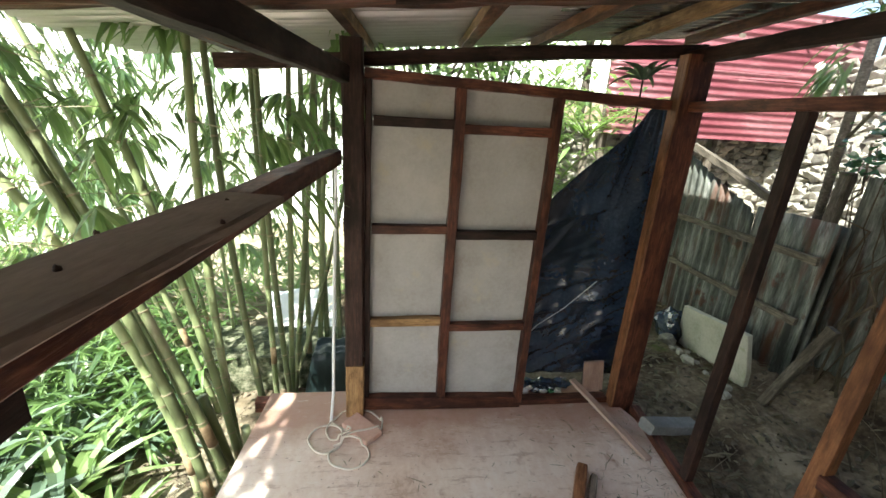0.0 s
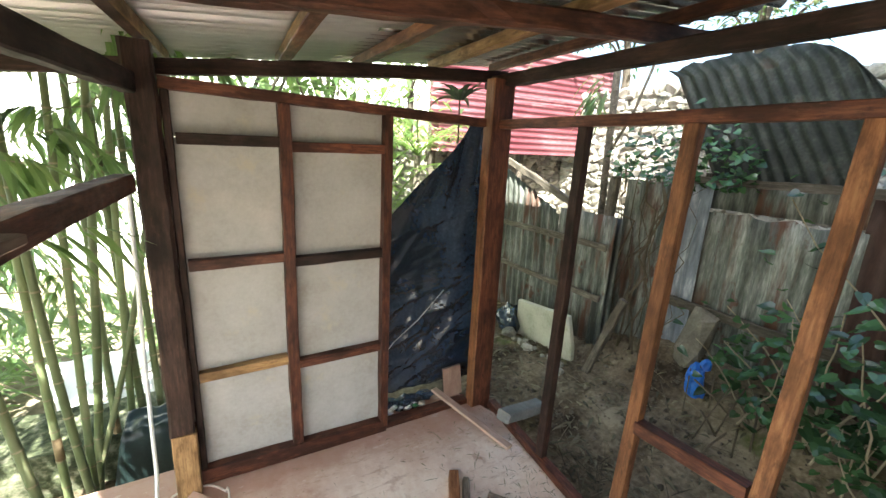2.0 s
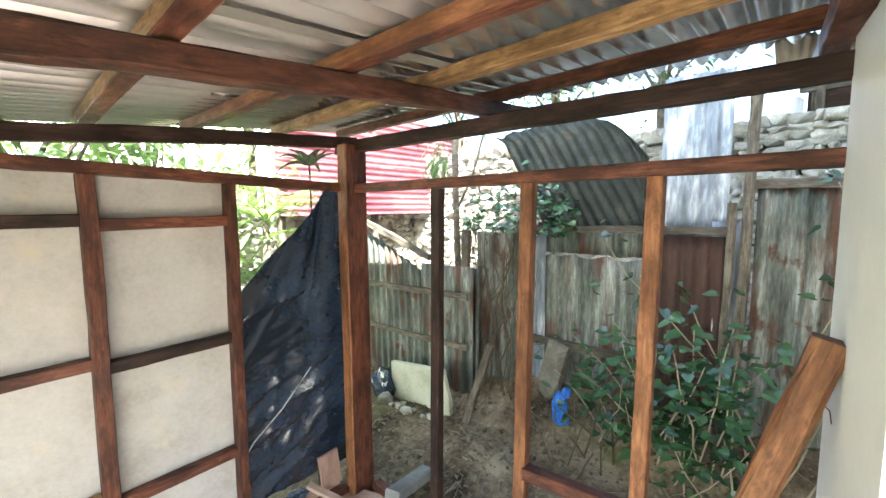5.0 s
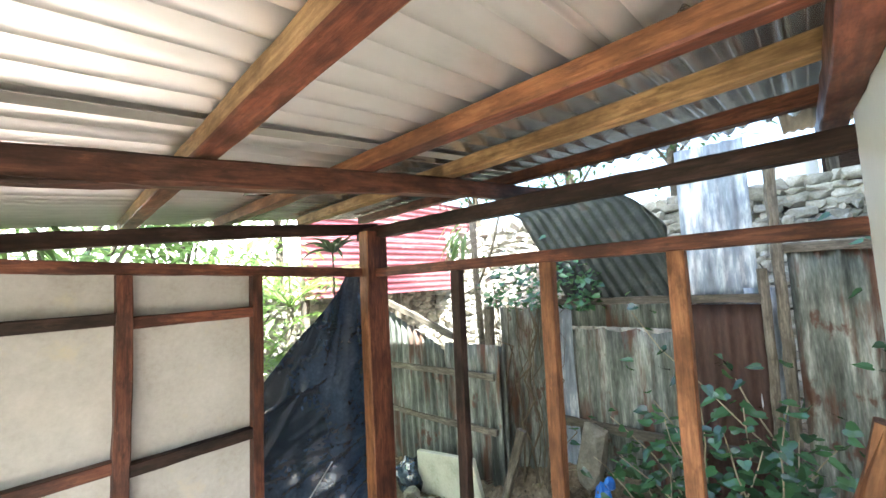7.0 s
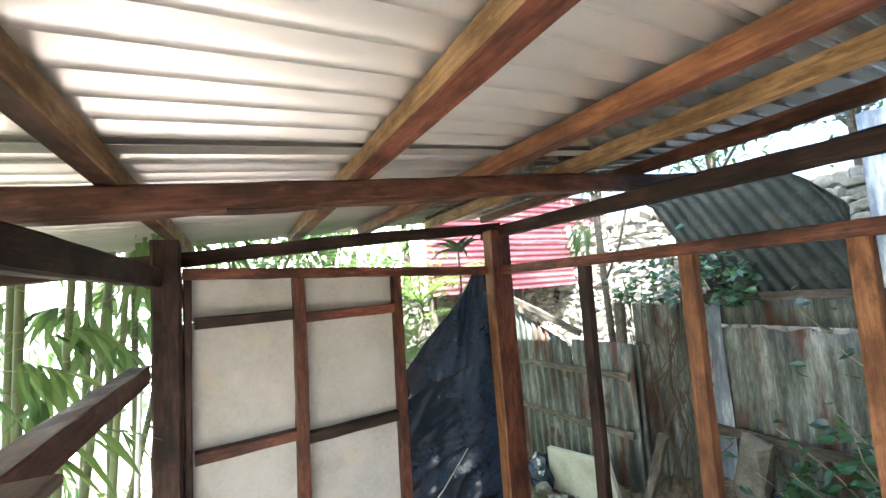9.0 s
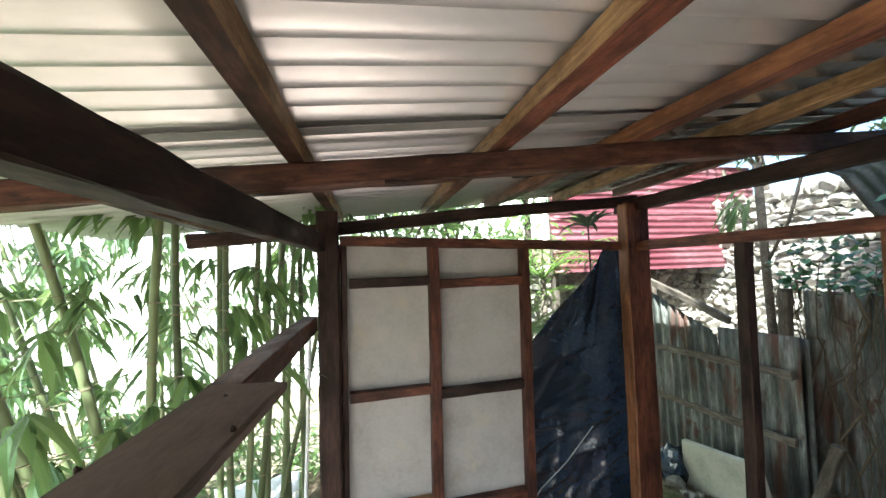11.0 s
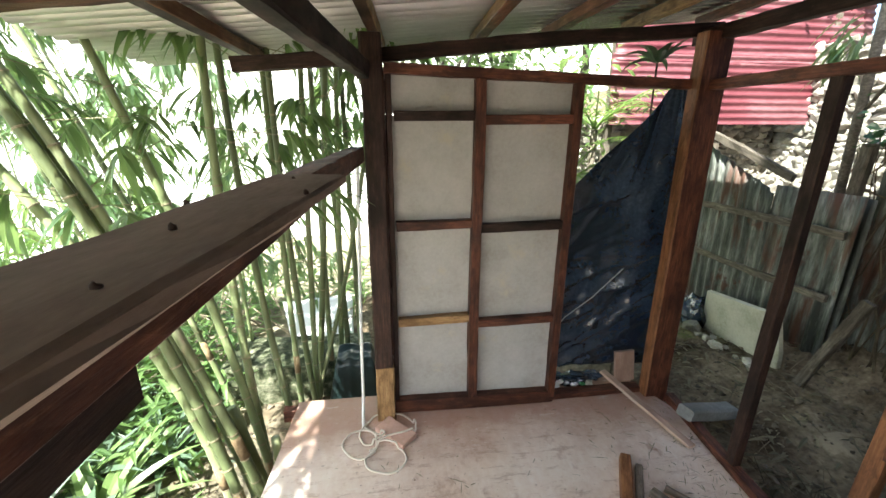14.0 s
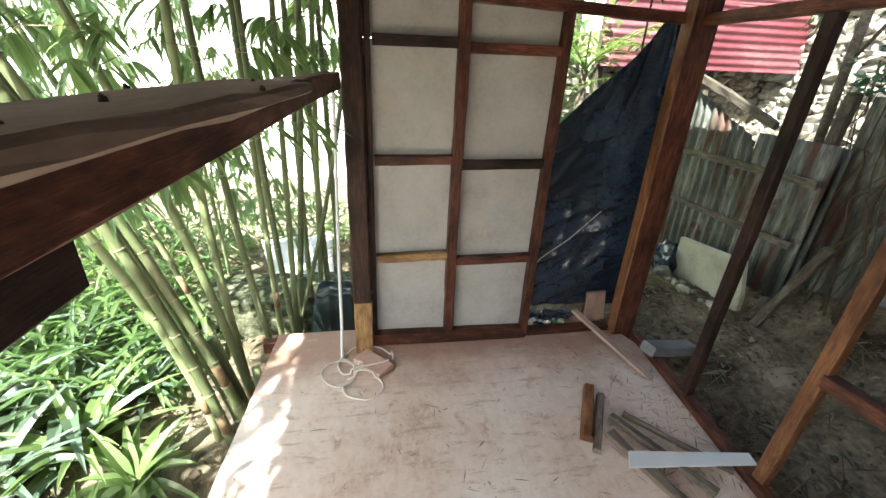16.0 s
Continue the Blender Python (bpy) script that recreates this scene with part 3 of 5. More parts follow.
# ---- right wall ----
wall_right = thing("wall_right", (2.05, 1.3, 0), "open timber stud frame without boards", "wall", kind="structure")
lumber("top_plate", (2.065, 2.19, 1.59), (2.075, 0.3, 1.596), 0.05, 0.042, RED_WOOD, wall_right)
lumber("sill_plate", (2.135, 2.17, 0.01), (1.985, 0.9, 0.01), 0.05, 0.045, RED_WOOD, wall_right)
lumber("stud", (2.085, 1.70, -0.02), (2.065, 1.668, 1.57), 0.045, 0.04, DARK_WOOD, wall_right, up=(1, 0, 0))
lumber("stud", (2.045, 1.262, -0.02), (2.065, 1.25, 1.572), 0.046, 0.042, ORANGE_WOOD, wall_right, up=(1, 0, 0))
lumber("stud", (2.03, 0.86, -0.02), (2.068, 0.848, 1.574), 0.046, 0.042, ORANGE_WOOD, wall_right, up=(1, 0, 0))
lumber("rail", (2.048, 1.238, 0.522), (2.045, 0.885, 0.54), 0.045, 0.05, RED_WOOD, wall_right)
lumber("rail", (2.045, 0.835, 0.535), (2.045, 0.48, 0.54), 0.045, 0.05, RED_WOOD, wall_right)

# ---- front wall end ----
wall_front = thing("wall_front", (1.8, 0.45, 0), "smooth white painted board on the front frame", "wall", kind="structure")
bm = bmesh.new()
outline = [(1.42, 0.0), (2.06, 0.0), (2.06, 1.99), (1.42, 1.90)]
a = [bm.verts.new((x, 0.462, z)) for x, z in outline]
b = [bm.verts.new((x, 0.450, z)) for x, z in outline]
bm.faces.new(a)
bm.faces.new(b[::-1])
for i in range(4):
    j = (i + 1) % 4
    bm.faces.new((a[j], a[i], b[i], b[j]))
bmesh.ops.recalc_face_normals(bm, faces=bm.faces)
part("board", bm, WHITE_BOARD, wall_front)
for x in (1.45, 2.04):
    lumber("stud", (x, 0.425, -0.02), (x, 0.425, 1.76), 0.05, 0.045, RED_WOOD, wall_front, up=(1, 0, 0))

# ---- left side: rail, plank, upper beam ----
wall_left = thing("wall_left", (0.5, 1.2, 0), "rough rail and plank along the open side", "wall", kind="structure")
lumber("rail", (0.531, 2.2, 1.292), (0.345, -0.4, 1.278), 0.055, 0.06, RED_WOOD, wall_left, rough=0.004)
lumber("rail_stub", (0.398, 0.815, 1.218), (0.32, -0.4, 1.215), 0.05, 0.062, DARK_WOOD, wall_left, "dark offcut under the rail")
plank = lumber("plank", (0.512, 1.178, 1.325), (0.335, -0.4, 1.323), 0.108, 0.018, PLANK_WOOD, wall_left, "flat dusty brown plank with old nails", rough=0.004, cut=0.004)
for x, y in ((0.497, 1.115), (0.535, 0.99), (0.463, 0.826), (0.485, 0.70), (0.43, 0.93), (0.42, 0.66)):
    tube("nail", [(x, y, 1.330), (x, y, 1.3342), (x + 0.0004, y + 0.0004, 1.3346)], 0.0034, NAIL, 9, plank, taper=0.7)
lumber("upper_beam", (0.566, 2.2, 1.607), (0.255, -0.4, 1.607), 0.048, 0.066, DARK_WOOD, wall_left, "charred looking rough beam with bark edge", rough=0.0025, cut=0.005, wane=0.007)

# ---- roof ----
SLOPE = 0.11


def under(x, base=1.798):
    """Height of the purlins' lower face over x."""
    return base + SLOPE * (x - 1.045)


roof = thing("roof", (1.1, 1.0, 1.85), "low lean-to roof of corrugated iron on timber", "roof", kind="structure")
lumber("back_beam", (0.06, 2.328, 1.624), (2.16, 2.328, 1.84), 0.05, 0.056, DARK_WOOD, roof, rough=0.003)
lumber("cross_beam", (-0.4, 1.493, under(-0.4) - 0.032), (2.6, 1.493, under(2.6) - 0.032), 0.055, 0.064, BROWN_WOOD, roof, rough=0.005, cut=0.006, wane=0.014)
# dark slivers put the shade of a notch onto the beam's lower edge
lumber("splinter", (0.748, 1.462, 1.702), (0.80, 1.460, 1.703), 0.012, 0.010, DARK_WOOD, roof, "dark sliver standing in for the shade in a notch of the beam", rough=0.002)
lumber("splinter", (0.79, 1.462, 1.704), (0.875, 1.463, 1.718), 0.010, 0.008, DARK_WOOD, roof, rough=0.002)
lumber("front_beam", (-0.4, 0.492, under(-0.4) - 0.032), (2.6, 0.492, under(2.6) - 0.032), 0.052, 0.064, RED_WOOD, roof, rough=0.003)
lumber("side_beam", (2.075, 2.36, 1.797), (2.075, -0.4, 1.797), 0.05, 0.058, DARK_WOOD, roof, rough=0.004)
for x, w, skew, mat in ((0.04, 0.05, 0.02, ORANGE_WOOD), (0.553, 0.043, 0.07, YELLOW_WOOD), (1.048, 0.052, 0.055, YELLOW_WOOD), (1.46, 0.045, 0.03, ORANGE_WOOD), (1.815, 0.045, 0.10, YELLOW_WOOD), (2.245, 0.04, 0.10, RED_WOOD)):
    # four purlins get a darker wood on their lower faces than on their sides
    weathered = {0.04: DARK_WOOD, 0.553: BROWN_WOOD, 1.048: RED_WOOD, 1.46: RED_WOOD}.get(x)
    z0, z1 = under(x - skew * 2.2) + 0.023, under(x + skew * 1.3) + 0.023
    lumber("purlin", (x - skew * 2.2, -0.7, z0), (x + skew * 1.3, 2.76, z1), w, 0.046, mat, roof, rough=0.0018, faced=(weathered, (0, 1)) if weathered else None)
for k, y in enumerate((-0.72, -0.0, 0.72, 1.44, 2.16)):
    for x0, x1, dz in ((-0.50, 1.52, 0.0), (1.40, 2.66, 0.004)):
        z0 = under(x0) + 0.0705 + 0.012 * (k % 2) + 2 * dz
        yaw = 0.5 * (k == 4) - 0.2 * (k == 3)
        m = pose(x0, y, z0, 0, -math.degrees(math.atan(SLOPE)), yaw)
        iron = ZINC if dz == 0 else AGED_ZINC
        part("roof_sheet", corrugated("roof_sheet", x1 - x0, 0.8239, iron, 0.0749, 0.018, dent=0.0025 if dz else 0.0012, rib=1.6 if dz else 1.35), iron, roof, "aged brownish iron sheet" if dz else "", m)

lumber("lap_strip", (-0.45, 1.425, under(-0.45) + 0.0485), (1.9, 1.395, under(1.9) + 0.0485), 0.05, 0.0025, DULL_ZINC, roof, "dull spotted metal strip under the sheet lap", rough=0.0002, cut=0.0005)

# ---- unseen wall added behind the deck to shade the yard and close the place ----
bm = bmesh.new()
bmesh.ops.create_cube(bm, size=1)
bmesh.ops.scale(bm, vec=(5.25, 0.14, 7.9), verts=bm.verts)
tagged(part("wall_house", bm, CONCRETE, None, "", Matrix.Translation((3.175, -1.0, 3.5))), "unseen plain grey wall added to shade the yard", "wall", kind="structure")

# ---- leaning brace, loose things on the deck ----
lean = thing("leaning_brace", (1.8, 0.8, 0), "squared orange log leaning on the white board", "timber")
lumber("shaft", (1.80, 0.80, 0.02), (1.80, 0.487, 1.235), 0.056, 0.054, ORANGE_WOOD, lean, up=(1, 0, 0), rough=0.004, cut=0.008)
tube("wire", [(1.79, 0.535, 1.13), (1.82, 0.51, 1.12), (1.85, 0.47, 1.08), (1.86, 0.465, 1.05)], 0.0012, NAIL, 5, lean, "bent rusty wire")


def slab(name, corners, z, thick, material, label, category, tilt=None, bev=0.003, parent=None):
    """A thin block from its outline on the plan."""
    c = sum((Vector((x, y, 0)) for x, y in corners), Vector()) / len(corners)
    bm = bmesh.new()
    up = [bm.verts.new((x - c.x, y - c.y, thick)) for x, y in corners]
    lo = [bm.verts.new((x - c.x, y - c.y, 0)) for x, y in corners]
    bm.faces.new(up)
    bm.faces.new(lo[::-1])
    for i in range(len(up)):
        j = (i + 1) % len(up)
        bm.faces.new((up[j], up[i], lo[i], lo[j]))
    bmesh.ops.recalc_face_normals(bm, faces=bm.faces)
    bmesh.ops.bevel(bm, geom=bm.edges, offset=bev, segments=2, affect="EDGES")
    ob = part(name, bm, material, None, "", Matrix.Translation((c.x, c.y, z)) @ (tilt or Matrix()))
    return tagged(ob, label, category)


slab("clay_tile", [(0.624, 2.2), (0.75, 2.061), (0.679, 1.991), (0.555, 2.125)], 0.0005, 0.028, CLAY, "pinkish clay tile lying on the deck", "tile")
LOOPS = ((0.50, 2.16), (0.555, 2.10), (0.563, 2.05), (0.557, 2.00), (0.507, 1.959), (0.443, 1.985), (0.408, 2.06), (0.446, 2.121), (0.50, 2.135), (0.57, 2.105), (0.60, 2.075), (0.55, 2.04), (0.51, 2.045), (0.487, 2.085), (0.488, 2.13), (0.527, 2.195), (0.57, 2.235), (0.67, 2.228), (0.735, 2.17), (0.748, 2.106), (0.70, 2.075), (0.60, 2.05), (0.55, 2.0), (0.515, 1.955), (0.534, 1.90), (0.603, 1.867), (0.665, 1.886), (0.693, 1.936), (0.669, 1.994), (0.60, 2.03), (0.53, 2.005))


def smooth_line(points, n=6):
    """A curve through the points."""
    out = []
    for i in range(len(points) - 1):
        a, b, c, d = [Vector(points[min(max(i + k, 0), len(points) - 1)]) for k in (-1, 0, 1, 2)]
        for k in range(n):
            t = k / n
            out.append(0.5 * (2 * b + (c - a) * t + (2 * a - 5 * b + 4 * c - d) * t * t + (3 * b - a - 3 * c + d) * t ** 3))
    return out + [Vector(points[-1])]


coil = []
for i, p in enumerate(smooth_line([(x, y, 0.0) for x, y in LOOPS])):
    on_tile = abs((p.x - 0.652) * 0.76 + (p.y - 2.09) * -0.65) < 0.062 and abs((p.x - 0.652) * 0.65 + (p.y - 2.09) * 0.76) < 0.11
    coil.append((p.x, p.y, 0.034 if on_tile else 0.005 + 0.004 * math.sin(i * 0.35) ** 2))
drop = [(0.522, 2.29, 1.262), (0.522, 2.30, 1.235), (0.516, 2.305, 0.95), (0.507, 2.30, 0.66), (0.50, 2.295, 0.3), (0.498, 2.285, 0.10), (0.497, 2.22, 0.02), (0.50, 2.16, 0.005)]
cable = thing("cable", (0.52, 2.25, 0), "cream electric cable coiled on the deck and hung from the rail", "cable")
tube("coil", coil, 0.0046, CABLE, 8, cable)
tube("drop", drop, 0.0075, PLASTIC_WHITE, 8, cable, "pale hanging strip of cable")
stick = thing("loose_batten", (1.93, 2.1, 0), "reddish thin batten lying across the deck corner", "batten")
lumber("batten", (1.862, 2.385, 0.05), (1.99, 1.82, 0.016), 0.042, 0.016, BATTEN_WOOD, stick)
for name, p0, p1, w, h, mat, label in (
    ("offcut", (1.648, 1.80, 0.022), (1.495, 1.53, 0.022), 0.045, 0.04, ORANGE_WOOD, "short orange offcut of lumber"),
    ("offcut", (1.675, 1.755, 0.016), (1.50, 1.475, 0.016), 0.03, 0.03, DRIFT_WOOD, "grey splintered offcut of lumber"),
    ("offcut", (1.72, 1.635, 0.014), (1.99, 1.315, 0.014), 0.022, 0.026, DRIFT_WOOD, "thin grey stick of scrap wood"),
    ("offcut", (1.645, 1.62, 0.017), (1.83, 1.235, 0.017), 0.036, 0.03, DRIFT_WOOD, "rounded pale stick of scrap wood"),
    ("offcut", (1.60, 1.545, 0.017), (1.71, 1.22, 0.017), 0.042, 0.03, PLANK_WOOD, "brown split offcut of lumber"),
):
    o = thing(name, (p0[0], p0[1], 0), label, "offcut", "scrap wood on the deck")
    lumber("stick", p0, p1, w, h, mat, o, rough=0.006, cut=0.006)
slab("white_strip", [(1.615, 1.438), (2.085, 1.36), (2.075, 1.31), (1.575, 1.372)], 0.034, 0.008, PLASTIC_WHITE, "white board offcut resting on scrap sticks", "board offcut", pose(0, 0, 0, 0, -0.4, 0), 0.001)
up_board = thing("upright_board", (1.99, 2.37, 0), "short reddish board propped beside the tarp", "board")
lumber("board", (1.955, 2.315, 0.03), (1.945, 2.34, 0.205), 0.118, 0.018, WORN_BOARD, up_board, up=(0, 1, 0))
blk = tagged(lumber("concrete_block", (2.055, 1.965, 0.075), (2.42, 2.06, -0.02), 0.08, 0.06, LINTEL, rough=0.003, cut=0.008), "grey concrete lintel piece lying against the sill", "concrete block")

# chips, twigs and shavings on the deck: too many and small to count
rnd = random.Random(5)
chips = Blades()
for _ in range(420):
    x, y = rnd.uniform(0.35, 2.0), rnd.uniform(0.5, 2.2)
    if rnd.random() < 0.55:
        y = rnd.uniform(0.9, 2.15)
        x = 2.0 + 0.1 * (y - 1.26) - abs(rnd.gauss(0.0, 0.22))
    a = rnd.uniform(0, 6.28)
    chips.leaf((x, y, 0.003), (math.cos(a), math.sin(a), 0.03), rnd.uniform(0.01, 0.055) * (1.8 if rnd.random() < 0.12 else 1), rnd.uniform(0.002, 0.007), 0.02, 0.6, 2)
tagged(part("wood_chips", chips.mesh("wood_chips", STALK), STALK), "thin wood chips and twigs strewn on the deck", "wood chips", kind="stuff")

# ---- tarp between stud and corner post ----
rows, cols = 130, 90
tv, tf = [], []
HEM = ((1.62, 2.06), (1.43, 1.87), (1.31, 1.73), (1.16, 1.57), (1.0, 1.43), (-1.0, 1.42))


def hem(z):
    """Where the tarp's free edge stands at a height."""
    for (za, xa), (zb, xb) in zip(HEM, HEM[1:]):
        if z >= zb:
            return xa + (xb - xa) * min(1, (za - z) / (za - zb))
    return HEM[-1][1]


for i in range(rows + 1):
    v = i / rows
    left = hem(1.62 - 1.47 * v)
    right = 2.14 + 0.03 * v
    for j in range(cols + 1):
        u = j / cols
        x = left + (right - left) * u
        z = 1.62 - (1.51 + 0.03 * u + 0.015 * noise.noise((x * 9, 3, 1))) * v
        ang = math.atan2(x - 2.09, 1.72 - z)
        rad = math.hypot(x - 2.09, 1.72 - z)
        # gathered pleats below the knot, dying out downwards
        y = 2.415 + 0.028 * math.sin(ang * 13 + 1.6 * noise.noise((ang * 3, rad * 2, 0))) * min(1, rad * 5) * math.exp(-rad * 1.5)
        y -= 0.075 * math.sin(math.pi * min(1, v * 1.15)) * (0.6 + 0.4 * u)
        # slack lying over in slanting tucks
        for z_at, rise, deep, reach in ((1.01, 0.30, 0.042, 0.10), (0.76, 0.05, 0.044, 0.08), (0.62, 0.35, 0.026, 0.06), (0.47, 0.42, 0.030, 0.08), (0.28, -0.15, 0.026, 0.06)):
            w = z - z_at - rise * (x - 1.56) - 0.03 * noise.noise((x * 5, z_at * 9, 2))
            y -= deep * (math.exp(-w / reach) if w > 0 else math.exp(w / 0.012)) * (0.35 + 0.65 * abs(noise.noise((x * 4, z_at * 7, 5))) * 2)
        low = max(0.0, min(1, v * 1.6 - 0.35))
        y -= 0.022 * low * (1 - abs(noise.noise((x * 2.2 + z, z * 8 - x * 2.6, 14)))) ** 5
        y -= 0.014 * low * (1 - abs(noise.noise((x * 3 + z * 2, z * 17 - x * 8, 19)))) ** 4
        y -= 0.010 * (1 - abs(noise.noise((ang * 9, rad * 1.6, 23)))) ** 5
        y += 0.018 * noise.noise((x * 2.6, z * 2.0, 4)) + 0.004 * noise.noise((x * 13, z * 10, 7))
        tv.append((x, max(2.375 if z < 0.3 and x > 1.8 else 2.30, y), z))
for i in range(rows):
    for j in range(cols):
        a = i * (cols + 1) + j
        tf.append((a, a + 1, a + cols + 2, a + cols + 1))
tarp = tagged(part("tarp", raw_mesh("tarp", tv, tf, TARP, True), TARP), "creased black plastic tarp hung from the corner post", "tarp")
sol = tarp.modifiers.new("thickness", "SOLIDIFY")
sol.thickness = 0.002
tube("tie_cord", [(2.03, 2.37, 0.86), (1.86, 2.335, 0.70), (1.70, 2.325, 0.55), (1.56, 2.32, 0.45), (1.50, 2.29, 0.41)], 0.0028, ROPE, 6)["label"] = "grey cord stretched across the tarp"
tagged(bpy.data.objects["tie_cord"], category="cord")
GREEN_FILM = mottled("green plastic film", [(0.3, (0.02, 0.12, 0.04)), (0.7, (0.06, 0.30, 0.10))], 12, 0.35)
rag = thing("rubbish_heap", (1.7, 2.4, 0), "crumpled dark plastic and pale scraps below the tarp", "rubbish")


def crumple(name, at, size, material, parent, seed, amp=0.35, label="", cuts=3):
    """A crumpled film or sack, folded over itself."""
    bm = bmesh.new()
    bmesh.ops.create_icosphere(bm, subdivisions=cuts, radius=0.5)
    for v in bm.verts:
        n = noise.noise((v.co * 3.2) + Vector((seed, 0, 0))) + 0.6 * noise.noise(v.co * 8 + Vector((0, seed, 0)))
        v.co *= 1 + amp * n
        v.co.x *= size[0]
        v.co.y *= size[1]
        v.co.z = max(v.co.z, -0.42) * size[2]
    return part(name, bm, material, parent, label, Matrix.Translation((at[0], at[1], at[2] + 0.4 * size[2])))


for i, (x, s, mat, nm) in enumerate(((1.56, 0.14, TARP, "black_film"), (1.68, 0.16, TARP, "black_film"), (1.80, 0.12, TARP, "black_film"), (1.53, 0.07, PLASTIC_WHITE, "pale_scrap"), (1.63, 0.06, PALE_SLAB, "pale_scrap"), (1.75, 0.05, PALE_SLAB, "pale_scrap"), (1.59, 0.05, PLASTIC_WHITE, "pale_scrap"), (1.66, 0.045, PLASTIC_WHITE, "pale_scrap"), (1.62, 0.05, GREEN_FILM, "green_scrap"), (1.71, 0.04, GREEN_FILM, "green_scrap"))):
    crumple(nm, (x, 2.40 - 0.03 * (i % 2) - 0.04 * (i > 2), 0.02 * (i > 2) - 0.01), (s, s * 0.6, s * 0.55), mat, rag, i * 7.0, 0.5)

# ---- fence ----
fence = thing("corrugated_fence", (3.4, 1.5, 0.2), "weathered corrugated iron fence patched with rusty sheets and grey battens", "fence")
UP = (0, 0, 1)


def fence_sheet(y0, y1, z0, z1, x, material, label="", lean=0.0, torn=0.0, slant=0.0, x_far=None, curl=0.0, amp=0.009, arch=0.0, rake=0.0):
    """A sheet standing with its ribs upright, from y0 towards y1."""
    xf = x if x_far is None else x_far
    a, b = Vector((x, y0, z0)), Vector((xf, y1, z0))
    m = basis(a, (lean, slant, 1), (b - a))
    return part("iron_sheet", corrugated("iron_sheet", z1 - z0, (b - a).length, material, 0.0749, amp, dent=0.006, torn=torn, curl=curl, arch=arch, rake=rake), material, fence, label, m)


fence_sheet(1.85, 1.11, 0.05, 1.19, 3.455, OLD_ZINC, "green grey sheet with rust patches", torn=0.04)
fence_sheet(1.86, 1.10, 1.190, 1.375, 3.475, OLD_ZINC, "weathered upper strip with torn lower edge")
fence_sheet(2.0, 1.83, 0.1, 1.335, 3.44, BLUE_ZINC, "pale greenish narrow sheet", x_far=3.435)
fence_sheet(2.33, 1.96, 0.1, 1.325, 3.30, OLD_ZINC, "grey sheet with a red brown streak", x_far=3.40)
fence_sheet(1.14, 0.79, 0.1, 1.335, 3.46, DARK_RUST, "dark rusted sheet")
fence_sheet(0.86, 0.72, 0.1, 1.42, 3.475, BLUE_ZINC, "bluish narrow sheet")
fence_sheet(0.665, -0.20, 0.1, 1.60, 3.46, OLD_ZINC, "tall grey sheet with pale streaks", x_far=3.5, amp=0.012)
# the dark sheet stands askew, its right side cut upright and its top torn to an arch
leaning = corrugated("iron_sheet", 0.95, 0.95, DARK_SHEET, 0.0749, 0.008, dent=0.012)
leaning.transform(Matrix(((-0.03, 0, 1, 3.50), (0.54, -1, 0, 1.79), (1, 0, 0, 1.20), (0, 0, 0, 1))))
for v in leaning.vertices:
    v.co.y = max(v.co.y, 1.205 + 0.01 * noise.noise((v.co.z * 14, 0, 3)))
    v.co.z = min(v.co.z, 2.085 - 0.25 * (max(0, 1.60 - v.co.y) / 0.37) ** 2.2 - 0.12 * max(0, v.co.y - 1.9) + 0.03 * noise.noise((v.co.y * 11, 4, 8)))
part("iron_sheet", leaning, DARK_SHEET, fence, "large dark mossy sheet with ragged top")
fence_sheet(1.135, 0.79, 1.30, 2.25, 3.485, BLUE_ZINC, "tall bluish blotched sheet", lean=0.03, slant=0.0)
fence_sheet(3.45, 2.72, 0.0, 1.36, 3.12, OLD_ZINC, "sheet with sloping top edge", torn=0.03, slant=0.03, rake=0.26)
fence_sheet(2.76, 2.26, 0.0, 1.07, 3.13, OLD_ZINC, "low green grey sheet", x_far=3.16)
fence_sheet(2.44, 2.24, 0.0, 1.06, 3.17, OLD_ZINC, "grey patch sheet", x_far=3.2)
for p0, p1, w, h, lab in (
    ((3.425, 2.03, 1.36), (3.425, 0.78, 1.365), 0.03, 0.045, ""), ((3.40, 2.28, 0.56), (3.43, 0.72, 0.56), 0.03, 0.055, ""),
    ((3.10, 3.45, 0.85), (3.115, 2.28, 0.855), 0.025, 0.045, ""), ((3.10, 3.45, 0.49), (3.115, 2.28, 0.475), 0.025, 0.04, ""),
    ((3.085, 3.40, 1.40), (3.085, 2.62, 1.125), 0.03, 0.05, "sloping grey batten"), ((3.45, 0.68, 1.615), (3.48, -0.2, 1.615), 0.035, 0.045, ""),
):
    lumber("batten", p0, p1, w, h, GREY_WOOD, fence, lab, rough=0.005)
for x, y, top_z, w in ((3.425, 0.705, 2.16, 0.048), (3.42, 0.775, 1.52, 0.042), (3.20, 2.38, 1.34, 0.06), (3.10, 3.47, 1.42, 0.06), (3.48, 1.9, 1.4, 0.05), (3.5, -0.2, 1.65, 0.06)):
    z = ground_height(x, y) - 0.15
    lumber("fence_post", (x, y, z), (x + 0.01, y - 0.01, top_z), w, w, GREY_WOOD, fence, up=(0, 1, 0), rough=0.006, cut=0.01)

